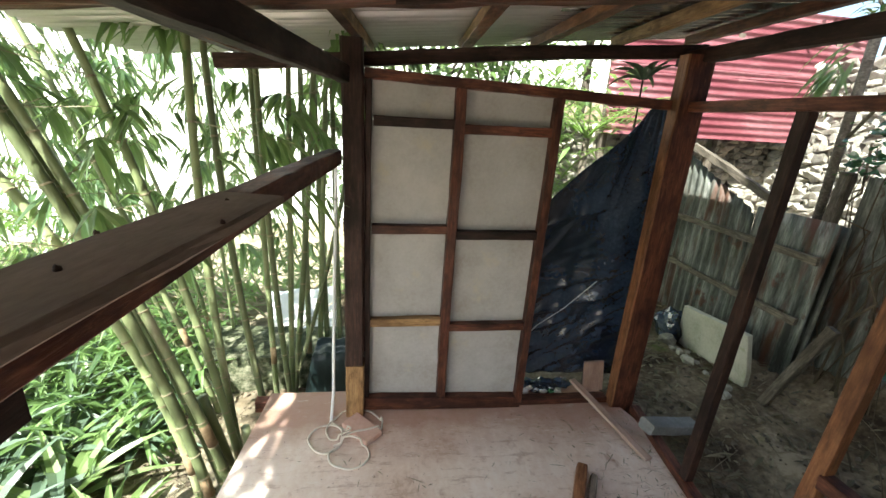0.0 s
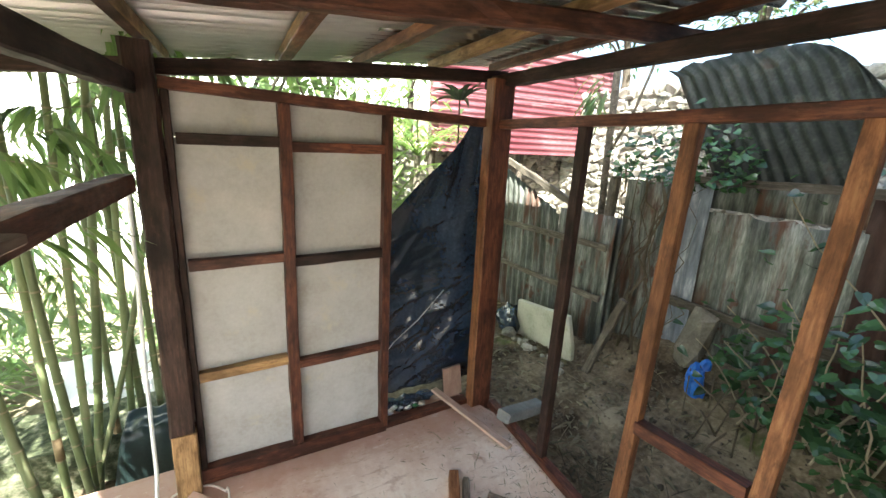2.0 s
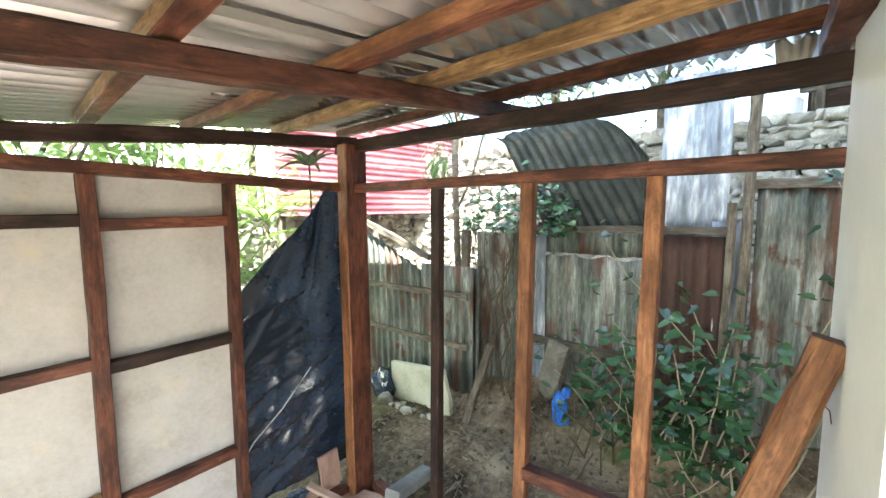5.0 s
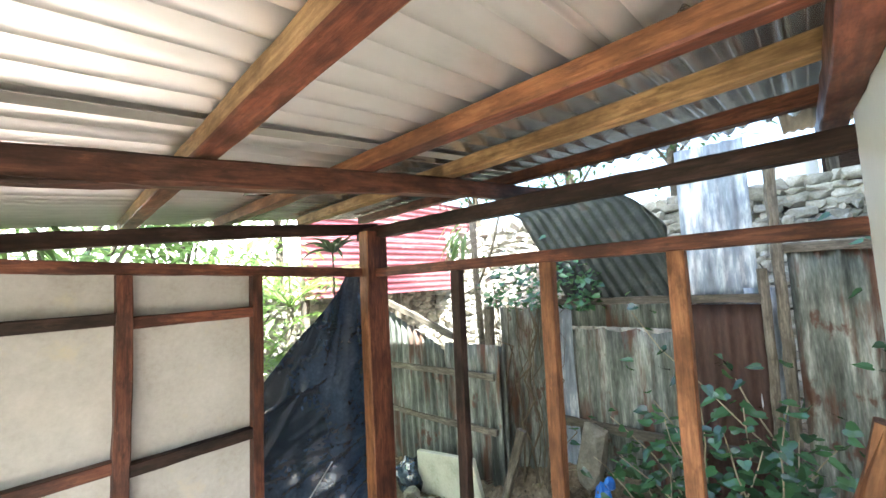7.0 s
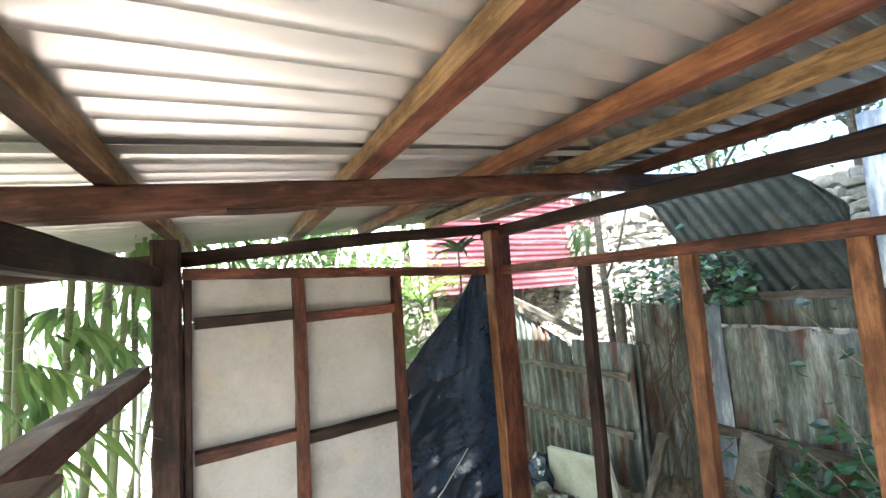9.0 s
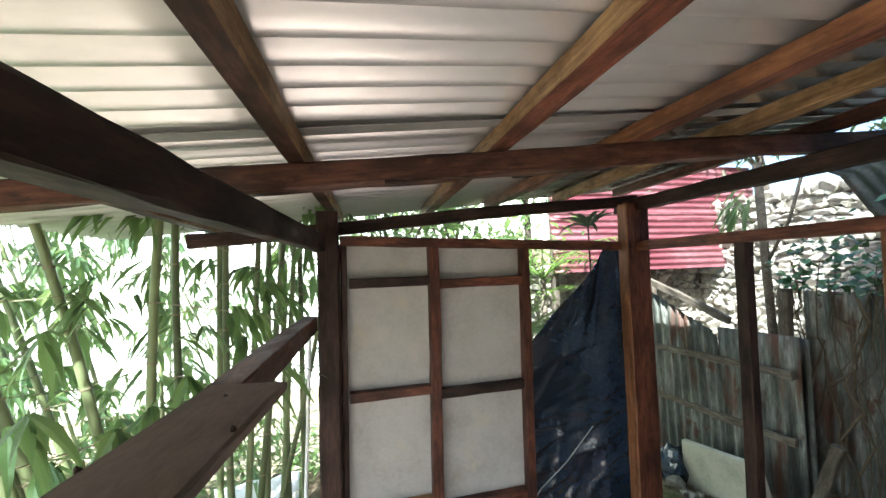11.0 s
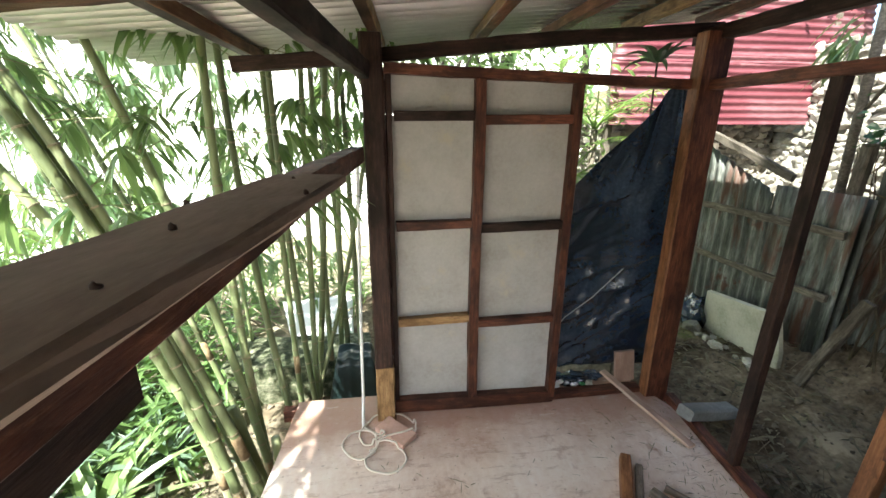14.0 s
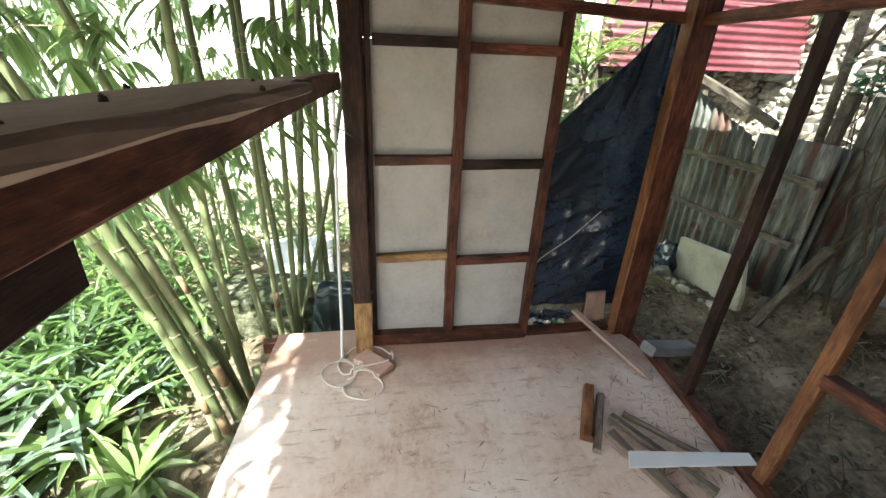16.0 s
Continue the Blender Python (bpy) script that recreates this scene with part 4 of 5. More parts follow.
# ---- bank beside the shed ----
bm = bmesh.new()
outline = [(-0.29, 0.0), (-0.285, 0.18), (-0.26, 0.33), (-0.05, 0.355), (0.28, 0.395), (0.31, 0.15), (0.30, 0.03), (0.05, -0.02)]
a = [bm.verts.new((0.0, y, z)) for y, z in outline]
b = [bm.verts.new((0.035, y, z)) for y, z in outline]
bm.faces.new(a)
bm.faces.new(b[::-1])
for i in range(len(a)):
    j = (i + 1) % len(a)
    bm.faces.new((a[j], a[i], b[i], b[j]))
bmesh.ops.recalc_face_normals(bm, faces=bm.faces)
bmesh.ops.bevel(bm, geom=bm.edges, offset=0.004, segments=1, affect="EDGES")
tagged(part("broken_slab", bm, PALE_SLAB, None, "", pose(2.99, 2.61, ground_height(2.95, 2.6) - 0.03, 0, 10, 180)), "pale limewashed concrete slab leaning on the bank", "slab")
rnd = random.Random(11)
for i in range(13):
    y = 2.86 - 0.05 * i + rnd.uniform(-0.02, 0.02)
    x = 2.90 - rnd.uniform(0, 0.10)
    s = rnd.uniform(0.035, 0.065) * (1.9 if i == 0 else 1)
    ob = part("stone", rock_mesh("stone", (s, s * 1.1, s * 0.9), 40 + i, STONE, 22), STONE, None, "", Matrix.Translation((x, y, ground_height(x, y) + s * 0.2)))
    tagged(ob, "small pale stone at the slab's foot", "stone", "stones at the slab's foot")
UPRIGHT = mottled("brownish weathered stone", [(0.3, (0.09, 0.078, 0.06)), (0.5, (0.19, 0.17, 0.135)), (0.7, (0.32, 0.295, 0.24))], 9, 0.95, fine=60, bump_s=0.9)
stone = part("stone", rock_mesh("stone", (0.12, 0.17, 0.42), 77, UPRIGHT, 40), UPRIGHT, None, "", pose(3.34, 1.72, ground_height(3.34, 1.72) + 0.16, 6, 8, 0))
tagged(stone, "upright grey stone against the fence", "stone")
stake = thing("wooden_stake", (2.93, 2.17, 0), "grey split wooden stake leaning on the bank", "stake")
lumber("shaft", (2.93, 2.18, ground_height(2.93, 2.18) - 0.03), (2.97, 1.99, 0.60), 0.05, 0.035, GREY_WOOD, stake, up=(1, 0, 0), rough=0.006)
bag = thing("blue_bag", (3.2, 1.6, 0.2), "crumpled blue plastic bag on the bank", "bag")
crumple("film", (3.21, 1.605, ground_height(3.2, 1.6) - 0.02), (0.08, 0.11, 0.22), BLUE_PLASTIC, bag, 3.0, 0.45)
crumple("knot", (3.22, 1.565, ground_height(3.2, 1.6) + 0.17), (0.05, 0.06, 0.08), BLUE_PLASTIC, bag, 9.0, 0.5, cuts=2)
sack = thing("black_sack", (2.9, 2.95, 0), "crumpled black plastic sack on the soil", "sack")
crumple("film", (2.93, 2.98, ground_height(2.9, 2.95) - 0.03), (0.2, 0.26, 0.28), TARP, sack, 21.0, 0.35)
hood = thing("black_cover", (0.4, 2.82, -0.3), "dark plastic sheet draped over a low heap", "cover")
bm = bmesh.new()
bmesh.ops.create_grid(bm, x_segments=24, y_segments=24, size=0.5)
for v in bm.verts:
    r = max(abs(v.co.x), abs(v.co.y)) * 2
    dn = noise.noise((v.co.x * 6, v.co.y * 6, 8)) * 0.03
    v.co = Vector((v.co.x * 0.36, v.co.y * 0.34, (0.0 if r < 0.62 else -(r - 0.62) * 0.95) + dn))
part("sheet", bm, COVER, hood, "", Matrix.Translation((0.42, 2.87, 0.0)), True)
bm = bmesh.new()
bmesh.ops.create_cube(bm, size=1)
bmesh.ops.bevel(bm, geom=bm.edges, offset=0.04, segments=2, affect="EDGES")
bmesh.ops.scale(bm, vec=(0.21, 0.19, 0.44), verts=bm.verts)
part("heap", bm, CONCRETE, hood, "", Matrix.Translation((0.42, 2.87, -0.245)))
bm = bmesh.new()
bmesh.ops.create_cube(bm, size=1)
bmesh.ops.subdivide_edges(bm, edges=bm.edges, cuts=7, use_grid_fill=True)
for v in bm.verts:
    v.co = Vector((v.co.x * 0.95, v.co.y * 0.42, v.co.z * 0.34))
    v.co += Vector((noise.noise(v.co * 9), noise.noise(v.co * 9 + Vector((4, 0, 0))), noise.noise(v.co * 7 + Vector((0, 7, 0))))) * 0.025
tagged(part("low_wall", bm, MOSS, None, "", Matrix.Translation((0.02, 3.17, -0.305))), "low mossy concrete wall behind the bamboo", "low wall")

# white sheet stands in for the sunlit patch on the slope
bm = bmesh.new()
bmesh.ops.create_grid(bm, x_segments=14, y_segments=14, size=0.5)
for v in bm.verts:
    v.co = Vector((v.co.x * (0.50 + 0.2 * v.co.y), v.co.y * 0.8, 0.03 * noise.noise((v.co.x * 7, v.co.y * 7, 2))))
pale = tagged(part("pale_sheet", bm, PLASTIC_WHITE, None, "", pose(0.10, 3.66, -0.30, 30, 0, 12), True), "pale sheet standing in for a sunlit patch behind the low wall", "plastic sheet")
pale.modifiers.new("thickness", "SOLIDIFY").thickness = 0.004

# ---- red sheets and stone terrace behind ----
shelter = thing("red_iron_screen", (4.2, 4.55, 0), "red painted corrugated iron screen on posts", "screen")
for z0, dx in ((1.43, 0.0), (2.04, 0.03)):
    m = basis((2.92 + dx, 4.50 + (z0 - 1.43) * 0.12, z0), (1, 0.0, 0.012), (0, 0.12, 1))
    part("iron_sheet", corrugated("iron_sheet", 2.95, 0.68, RED_IRON, 0.0749, 0.010, dent=0.006), RED_IRON, shelter, "", m)
for x in (3.0, 4.3, 5.45):
    lumber("post", (x, 4.66, ground_height(x, 4.66) - 0.1), (x, 4.66, 2.7), 0.07, 0.07, GREY_WOOD, shelter, up=(0, 1, 0), rough=0.005)
lumber("rail", (2.95, 4.605, 1.9), (5.5, 4.605, 1.93), 0.05, 0.05, GREY_WOOD, shelter)

terrace = thing("stone_wall", (5.3, 2.0, 0.2), "dry stone terrace wall of pale limestone rubble", "wall")
# cores are coloured dark, as the shade in the gaps between stones
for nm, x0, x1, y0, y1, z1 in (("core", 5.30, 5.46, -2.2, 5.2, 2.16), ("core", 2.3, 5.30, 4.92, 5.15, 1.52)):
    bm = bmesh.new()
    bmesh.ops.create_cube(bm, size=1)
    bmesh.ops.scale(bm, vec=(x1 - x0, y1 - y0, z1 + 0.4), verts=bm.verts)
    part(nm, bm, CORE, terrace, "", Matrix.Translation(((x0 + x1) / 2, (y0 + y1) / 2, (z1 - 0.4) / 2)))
rnd = random.Random(21)
shapes = [rock_mesh("stone", (0.10, 0.25, 0.15), 200 + i, STONE, 18) for i in range(12)]
spare_v, spare_f, made = [], [], 0
spots = []
z = 0.25
while z < 2.2:
    hgt = rnd.uniform(0.05, 0.10)
    y = -2.1
    while y < 4.85:
        w = rnd.uniform(0.06, 0.19)
        spots.append((5.28 + rnd.uniform(-0.03, 0.02), y + w / 2, z + hgt / 2 + rnd.uniform(-0.015, 0.015), w, hgt, 0))
        y += w * 0.93
    if z < 1.5:
        x = 2.4
        while x < 5.2:
            w = rnd.uniform(0.06, 0.19)
            spots.append((x + w / 2, 4.90 + rnd.uniform(-0.03, 0.02), z + hgt / 2, w, hgt, 90))
            x += w * 0.93
    z += hgt * 0.92
for x, y, z, w, hgt, turn in spots:
    me = rnd.choice(shapes)
    m = pose(x, y, z, rnd.uniform(-12, 12), rnd.uniform(-12, 12), turn + rnd.uniform(-10, 10)) @ Matrix.Diagonal((1, w / 0.21, hgt / 0.125 * rnd.uniform(0.9, 1.25), 1))
    seen = (z > 1.45 and -0.2 < y < 2.6 and turn == 0) or (z > 0.75 and turn == 90 and x > 4.2)
    if seen and made < 300:
        part("stone", me, STONE, terrace, "", m)
        made += 1
    else:
        b0 = len(spare_v)
        spare_v += [m @ v.co for v in me.vertices]
        spare_f += [tuple(b0 + k for k in p.vertices) for p in me.polygons]
rest = part("rubble", raw_mesh("rubble", spare_v, spare_f, STONE_REST), STONE_REST, terrace)
rest["kind"] = "stuff"

tank = thing("water_drum", (5.75, 0.6, 2.2), "white plastic drum on the terrace", "drum")
bm = bmesh.new()
bmesh.ops.create_cone(bm, segments=28, radius1=0.16, radius2=0.16, depth=0.34, cap_ends=True)
bmesh.ops.bevel(bm, geom=[e for e in bm.edges if abs(e.verts[0].co.z - e.verts[1].co.z) < 1e-4], offset=0.025, segments=3, affect="EDGES")
part("body", bm, PLASTIC_WHITE, tank, "", Matrix.Translation((5.78, 0.62, ground_height(5.78, 0.62) + 0.17)))
hut = thing("timber_hut", (6.1, 0.2, 2.0), "small dark timber hut on the terrace", "hut")
for x in (5.7, 6.5):
    for y in (0.36, -0.5):
        lumber("post", (x, y, ground_height(x, y) - 0.1), (x, y, 2.95), 0.06, 0.06, GREY_WOOD, hut, up=(0, 1, 0))
lumber("beam", (5.7, 0.5, 2.56), (5.7, -0.7, 2.56), 0.05, 0.06, GREY_WOOD, hut)
part("roof_sheet", corrugated("roof_sheet", 1.3, 1.5, DARK_SHEET), DARK_SHEET, hut, "", basis((5.45, -0.8, 2.97), (1, 0, 0.06), (0, 1, 0)))
lumber("back_wall", (6.52, 0.42, 2.5), (6.52, -0.55, 2.5), 0.03, 0.85, DARK_WOOD, hut)

# ---- bamboo ----
ring = bmesh.new()
bmesh.ops.create_cone(ring, segments=12, radius1=1.0, radius2=1.0, depth=0.6, cap_ends=False)
bmesh.ops.subdivide_edges(ring, edges=[e for e in ring.edges if abs(e.verts[0].co.z - e.verts[1].co.z) > 0.1], cuts=1)
for v in ring.verts:
    if abs(v.co.z) < 0.1:
        v.co.x *= 1.12
        v.co.y *= 1.12
RING = mesh_of("node", ring, NODE, True)


def bamboo(x, y, lx, q, radius, height, seed, sprays, low=0.9, rings=True, ly=0.0, cut=False):
    """One culm that bends away over its height (q), with node rings, twigs and drooping leaf sprays."""
    r = random.Random(seed)
    z0 = ground_height(x, y) - 0.05
    words = "cut stump of a green bamboo culm" if cut else ("leaning green bamboo culm with drooping leaves" if lx + q < -0.12 else "upright green bamboo culm with drooping leaves")
    top = thing("bamboo", (x, y, z0), words, "bamboo", "bamboo clump")

    def at(h):
        e = min(h, 2.6)
        return Vector((x + lx * h + q * (e * e + 5.2 * (h - e)), y + ly * h + 0.006 * h * h, z0 + h * (1 - 0.05 * (h / 8) ** 2)))

    h, nodes = 0.03, []
    gap = r.uniform(0.2, 0.27)
    while h < height:
        nodes.append(h)
        h += gap * (0.45 + 0.6 * min(1, h / 1.2)) * r.uniform(0.9, 1.1)
    steps = max(6, int(height / 0.12))
    tube("culm", [at(height * i / steps) for i in range(steps + 1)], radius, CULM, 12, top, taper=0.9 if cut else 0.4)
    if rings:
        for h in nodes:
            if h < 3.0:
                p, q2 = at(h), at(h + 0.05)
                rr = radius * (1 - 0.6 * h / height) * 1.07
                turn = Matrix.Translation(p) @ (q2 - p).to_track_quat("Z", "Y").to_matrix().to_4x4()
                part("node", RING, NODE, top, "", turn @ Matrix.Diagonal((rr, rr, 0.014, 1)))
    if rings and not cut and r.random() < 0.45:
        # papery sheath left on one low node
        h = r.choice(nodes[1:5])
        p, q2 = at(h), at(h + 0.12)
        rr = radius * 1.04
        tube("sheath", [p, p.lerp(q2, 0.5), q2], rr, SHEATH, 9, top, "dry brown sheath", taper=0.97)
    spray, twig_v, twig_f = Blades(), [], []
    tall = [h for h in nodes if h > low]
    for _ in range(sprays if tall else 0):
        h = r.choice(tall)
        p = at(h)
        a = r.uniform(0, 6.283)
        d = Vector((math.cos(a), math.sin(a), r.uniform(0.0, 0.8))).normalized()
        ln = r.uniform(0.2, 0.75)
        b0 = len(twig_v)
        side = Vector((-d.y, d.x, 0)).normalized() * 0.003
        end = p + d * ln + Vector((0, 0, -0.15 * ln))
        twig_v += [p - side, p + side, end + side * 0.4, end - side * 0.4, p + Vector((0, 0, 0.004)), end + Vector((0, 0, 0.002))]
        twig_f += [(b0, b0 + 1, b0 + 2, b0 + 3), (b0, b0 + 3, b0 + 5, b0 + 4)]
        for _ in range(r.randint(6, 11)):
            t = r.uniform(0.7, 1.0)
            b = a + r.gauss(0, 0.7)
            dd = Vector((math.cos(b), math.sin(b), r.uniform(-1.6, -0.1))).normalized()
            ll = r.uniform(0.11, 0.25)
            spray.leaf(p + d * ln * t + Vector((0, 0, -0.15 * ln * t * t)), dd, ll, ll * r.uniform(0.14, 0.20), r.uniform(0.3, 1.0), 0.3, 3, shape=0.3)
    if twig_v:
        part("leaves", spray.mesh("leaves", BAMBOO_LEAF, (x, y, z0)), BAMBOO_LEAF, top, "", Matrix.Translation((x, y, z0)))
        part("twig", raw_mesh("twig", [v - Vector((x, y, z0)) for v in twig_v], twig_f, NODE), NODE, top, "", Matrix.Translation((x, y, z0)))["kind"] = "stuff"


SHEATH = mottled("dry bamboo sheath", [(0.3, (0.16, 0.10, 0.05)), (0.7, (0.38, 0.28, 0.16))], 12, 0.85)
NEAR = [(-0.045, 2.08, -0.118, -0.087, 0.028), (0.05, 2.12, -0.20, -0.06, 0.026), (0.0, 2.14, -0.16, -0.085, 0.025), (-0.12, 2.12, -0.06, -0.16, 0.025), (0.027, 2.28, -0.094, -0.053, 0.024), (0.0, 2.35, -0.094, 0.03, 0.024), (0.13, 2.5, -0.15, 0.03, 0.022), (0.09, 2.75, -0.015, 0.0, 0.020), (0.20, 2.7, -0.09, 0.02, 0.021), (0.177, 2.75, 0.03, 0.0, 0.020), (-0.28, 2.8, -0.233, -0.034, 0.021)]
BACK = [(0.156, 2.9, 0.108, -0.01, 0.024), (0.12, 2.9, 0.33, -0.05, 0.018), (0.25, 3.0, 0.0, 0.0, 0.022), (0.30, 3.05, 0.04, 0.0, 0.022), (0.37, 3.08, -0.03, 0.0, 0.024), (0.45, 3.1, -0.02, 0.0, 0.022)]
LEFT = [(-0.95, 4.0, -0.25, -0.03, 0.016), (-0.35, 3.35, -0.03, -0.01, 0.016), (-0.70, 3.3, -0.22, -0.05, 0.018), (-0.55, 3.5, -0.14, -0.05, 0.018), (-0.9, 3.2, -0.1, -0.06, 0.021), (-1.3, 3.6, -0.1, -0.07, 0.021)]
for i, (x, y, lx, q, rad) in enumerate(NEAR):
    bamboo(x, y, lx, q, rad * 0.86, 6.0 + 0.4 * (i % 3), 300 + i, 30, 1.2)
for i, (x, y, lx, q, rad) in enumerate(BACK):
    bamboo(x, y, lx, q, rad * 0.82, 6.6 + 0.4 * (i % 3), 400 + i, 50, 1.65)
for i, (x, y, lx, q, rad) in enumerate(LEFT):
    bamboo(x, y, lx, q, rad * 0.8, 6.2 + 0.4 * (i % 3), 500 + i, 46, 0.7)
bamboo(0.03, 2.2, -0.16, -0.08, 0.026, 0.62, 560, 0, cut=True)
bamboo(0.06, 2.3, -0.04, 0.0, 0.024, 0.36, 561, 0, cut=True)
rnd = random.Random(31)
for i in range(9):
    x, y = rnd.uniform(-3.6, 0.2), rnd.uniform(3.9, 6.0)
    bamboo(x, y, rnd.uniform(-0.4, 0.0), rnd.uniform(-0.06, 0.0), rnd.uniform(0.008, 0.014), rnd.uniform(4.5, 6.0), 600 + i, 85, 0.3, rings=False)
# unseen culms added beside the deck to dapple the sunlight on it
for i, (x, y) in enumerate(((-1.05, 0.25), (-0.95, 0.7), (-1.35, -0.5))):
    bamboo(x, y, 0.02, 0.0, 0.024, 5.6, 660 + i, 80, 2.0, rings=False)


def tree(x, y, height, spread, seed, leaves, material, size=0.16):
    """A small tree: tapered trunk, limbs, and a crown of separate leaf clumps."""
    r = random.Random(seed)
    z0 = ground_height(x, y) - 0.1
    top = thing("tree", (x, y, z0), "leafy green tree behind the shed", "tree", "trees behind the shed")
    crown, knots = Blades(), []
    tube("trunk", [(x + 0.05 * math.sin(i), y, z0 + height * 0.7 * i / 6) for i in range(7)], 0.07, GREY_WOOD, 9, top, taper=0.4)
    for i in range(10):
        a = r.uniform(0, 6.28)
        h = r.uniform(0.22, 0.68) * height
        e = Vector((x + math.cos(a) * spread * r.uniform(0.5, 1), y + math.sin(a) * spread * r.uniform(0.5, 1), z0 + h + r.uniform(0.2, 0.5) * height))
        s = Vector((x, y, z0 + h))
        knots += [s.lerp(e, f) + Vector((r.gauss(0, 0.12), r.gauss(0, 0.12), r.gauss(0, 0.12))) for f in (0.5, 0.7, 0.85, 1.0)]
        tube("limb", [s, s.lerp(e, 0.5) + Vector((0, 0, 0.06)), e], 0.022, GREY_WOOD, 6, top, taper=0.3)
    for _ in range(leaves):
        k = r.choice(knots)
        p = k + Vector((r.gauss(0, 0.2), r.gauss(0, 0.2), r.gauss(0, 0.18)))
        a = r.uniform(0, 6.28)
        crown.leaf(p, (math.cos(a), math.sin(a), r.uniform(-0.6, 0.5)), size * r.uniform(0.7, 1.3), size * r.uniform(0.25, 0.45), 0.5, 0.3, 3)
    part("crown", crown.mesh("crown", material, (x, y, z0)), material, top, "", Matrix.Translation((x, y, z0)))


for i, (x, y, h, s, n, mat, size) in enumerate(((1.0, 4.3, 2.7, 0.8, 800, BAMBOO_LEAF, 0.15), (1.9, 4.5, 2.5, 0.7, 800, FAR_LEAF, 0.15), (2.2, 5.9, 3.6, 1.2, 1300, FAR_LEAF, 0.18), (-1.2, 7.4, 2.2, 1.0, 700, FAR_LEAF, 0.18), (-4.4, 7.8, 2.2, 1.2, 700, FAR_LEAF, 0.2), (3.6, 6.6, 3.2, 1.0, 800, FAR_LEAF, 0.18), (5.9, 2.9, 1.9, 0.8, 800, BROAD_LEAF, 0.12), (5.85, 1.65, 1.7, 0.7, 700, BROAD_LEAF, 0.12), (5.0, 5.6, 1.9, 0.8, 800, BROAD_LEAF, 0.12), (5.9, 4.5, 2.0, 0.8, 800, BROAD_LEAF, 0.12))):
    tree(x, y, h, s, 700 + i, n, mat, size)


def palm(x, y, height, seed, count=9, length=0.9):
    """A young palm: arching fronds with many narrow leaflets."""
    r = random.Random(seed)
    z0 = ground_height(x, y) - 0.05
    top = thing("palm", (x, y, z0), "young palm with yellow green fronds", "palm")
    tube("trunk", [(x, y, z0), (x, y, z0 + height * 0.6), (x, y, z0 + height)], 0.04, GREY_WOOD, 9, top, taper=0.7)
    for i in range(count):
        a = 6.283 * i / count + r.uniform(-0.3, 0.3)
        d = Vector((math.cos(a), math.sin(a), r.uniform(0.7, 1.6))).normalized()
        p = Vector((x, y, z0 + height))
        frond = Blades()
        line = [p.copy()]
        for k in range(14):
            d = (d + Vector((0, 0, -0.09))).normalized()
            p = p + d * length / 14
            line.append(p.copy())
            side = d.cross(Vector((0, 0, 1))).normalized()
            for sg in (1, -1):
                frond.leaf(p, d * 0.7 + side * sg + Vector((0, 0, 0.1)), length * 0.36 * (1 - 0.6 * k / 14), 0.022, 0.5, 0.2, 2)
        f = tube("frond", line, 0.007, PALM_LEAF, 5, top, taper=0.4)
        part("blade", frond.mesh("blade", PALM_LEAF, line[0]), PALM_LEAF, f, "", Matrix.Translation(line[0]))


palm(1.95, 3.35, 1.15, 41, 10, 0.85)
palm(2.45, 3.9, 1.5, 43, 9, 0.9)
palm(-1.7, 3.0, 0.5, 44, 9, 1.1)
palm(-2.6, 4.0, 0.7, 45, 9, 1.2)


def strap_plant(x, y, seed, count, length, width, z_up=0.0, label="clump of glossy strap leaves on the slope", stem=0.0, spread=1.2, material=STRAP_LEAF):
    """A rosette of long arching strap leaves."""
    r = random.Random(seed)
    z0 = ground_height(x, y) + z_up
    top = thing("strap_plant", (x, y, z0), label, "plant", "plants below the deck" if not stem else "")
    if stem:
        tube("stem", [(x, y, ground_height(x, y) - 0.05), (x + 0.02, y, z0 * 0.5), (x, y, z0)], 0.005, VINE, 7, top)
    for i in range(count):
        a = 2.399 * i + r.uniform(-0.3, 0.3)
        up = r.uniform(0.5, 2.2)
        b = Blades()
        b.leaf((x + 0.02 * math.cos(a), y + 0.02 * math.sin(a), z0), (math.cos(a) * spread, math.sin(a) * spread, up), length * r.uniform(0.65, 1.15), width * r.uniform(0.9, 1.6), r.uniform(0.5, 1.7), 0.6, 7, shape=0.35)
        part("leaf", b.mesh("leaf", material, (x, y, z0)), material, top, "", Matrix.Translation((x, y, z0)))


for i, (x, y, n, ln, w) in enumerate(((-0.95, 2.42, 26, 0.62, 0.05), (-0.62, 2.50, 18, 0.42, 0.04), (-0.98, 1.98, 28, 0.55, 0.05), (-1.35, 2.3, 26, 0.7, 0.055), (-1.25, 2.85, 22, 0.6, 0.05), (-1.7, 2.7, 20, 0.75, 0.055), (-0.75, 1.62, 24, 0.5, 0.05), (-1.2, 1.6, 22, 0.6, 0.055), (-0.62, 3.0, 14, 0.4, 0.035), (-1.6, 1.9, 20, 0.7, 0.055))):
    strap_plant(x, y, 800 + i, n, ln, w)
for i, (x, y, n, ln, w) in enumerate(((-0.72, 2.12, 30, 0.46, 0.045), (-0.40, 1.90, 34, 0.32, 0.042), (-0.42, 1.5, 26, 0.36, 0.045))):
    strap_plant(x, y, 820 + i, n, ln, w, 0.02, "yellow green rosette of strap leaves on the slope", material=LIME_LEAF)
strap_plant(2.03, 2.56, 830, 14, 0.17, 0.035, 1.83, "small green rosette plant on a stem behind the tarp", 1.0)


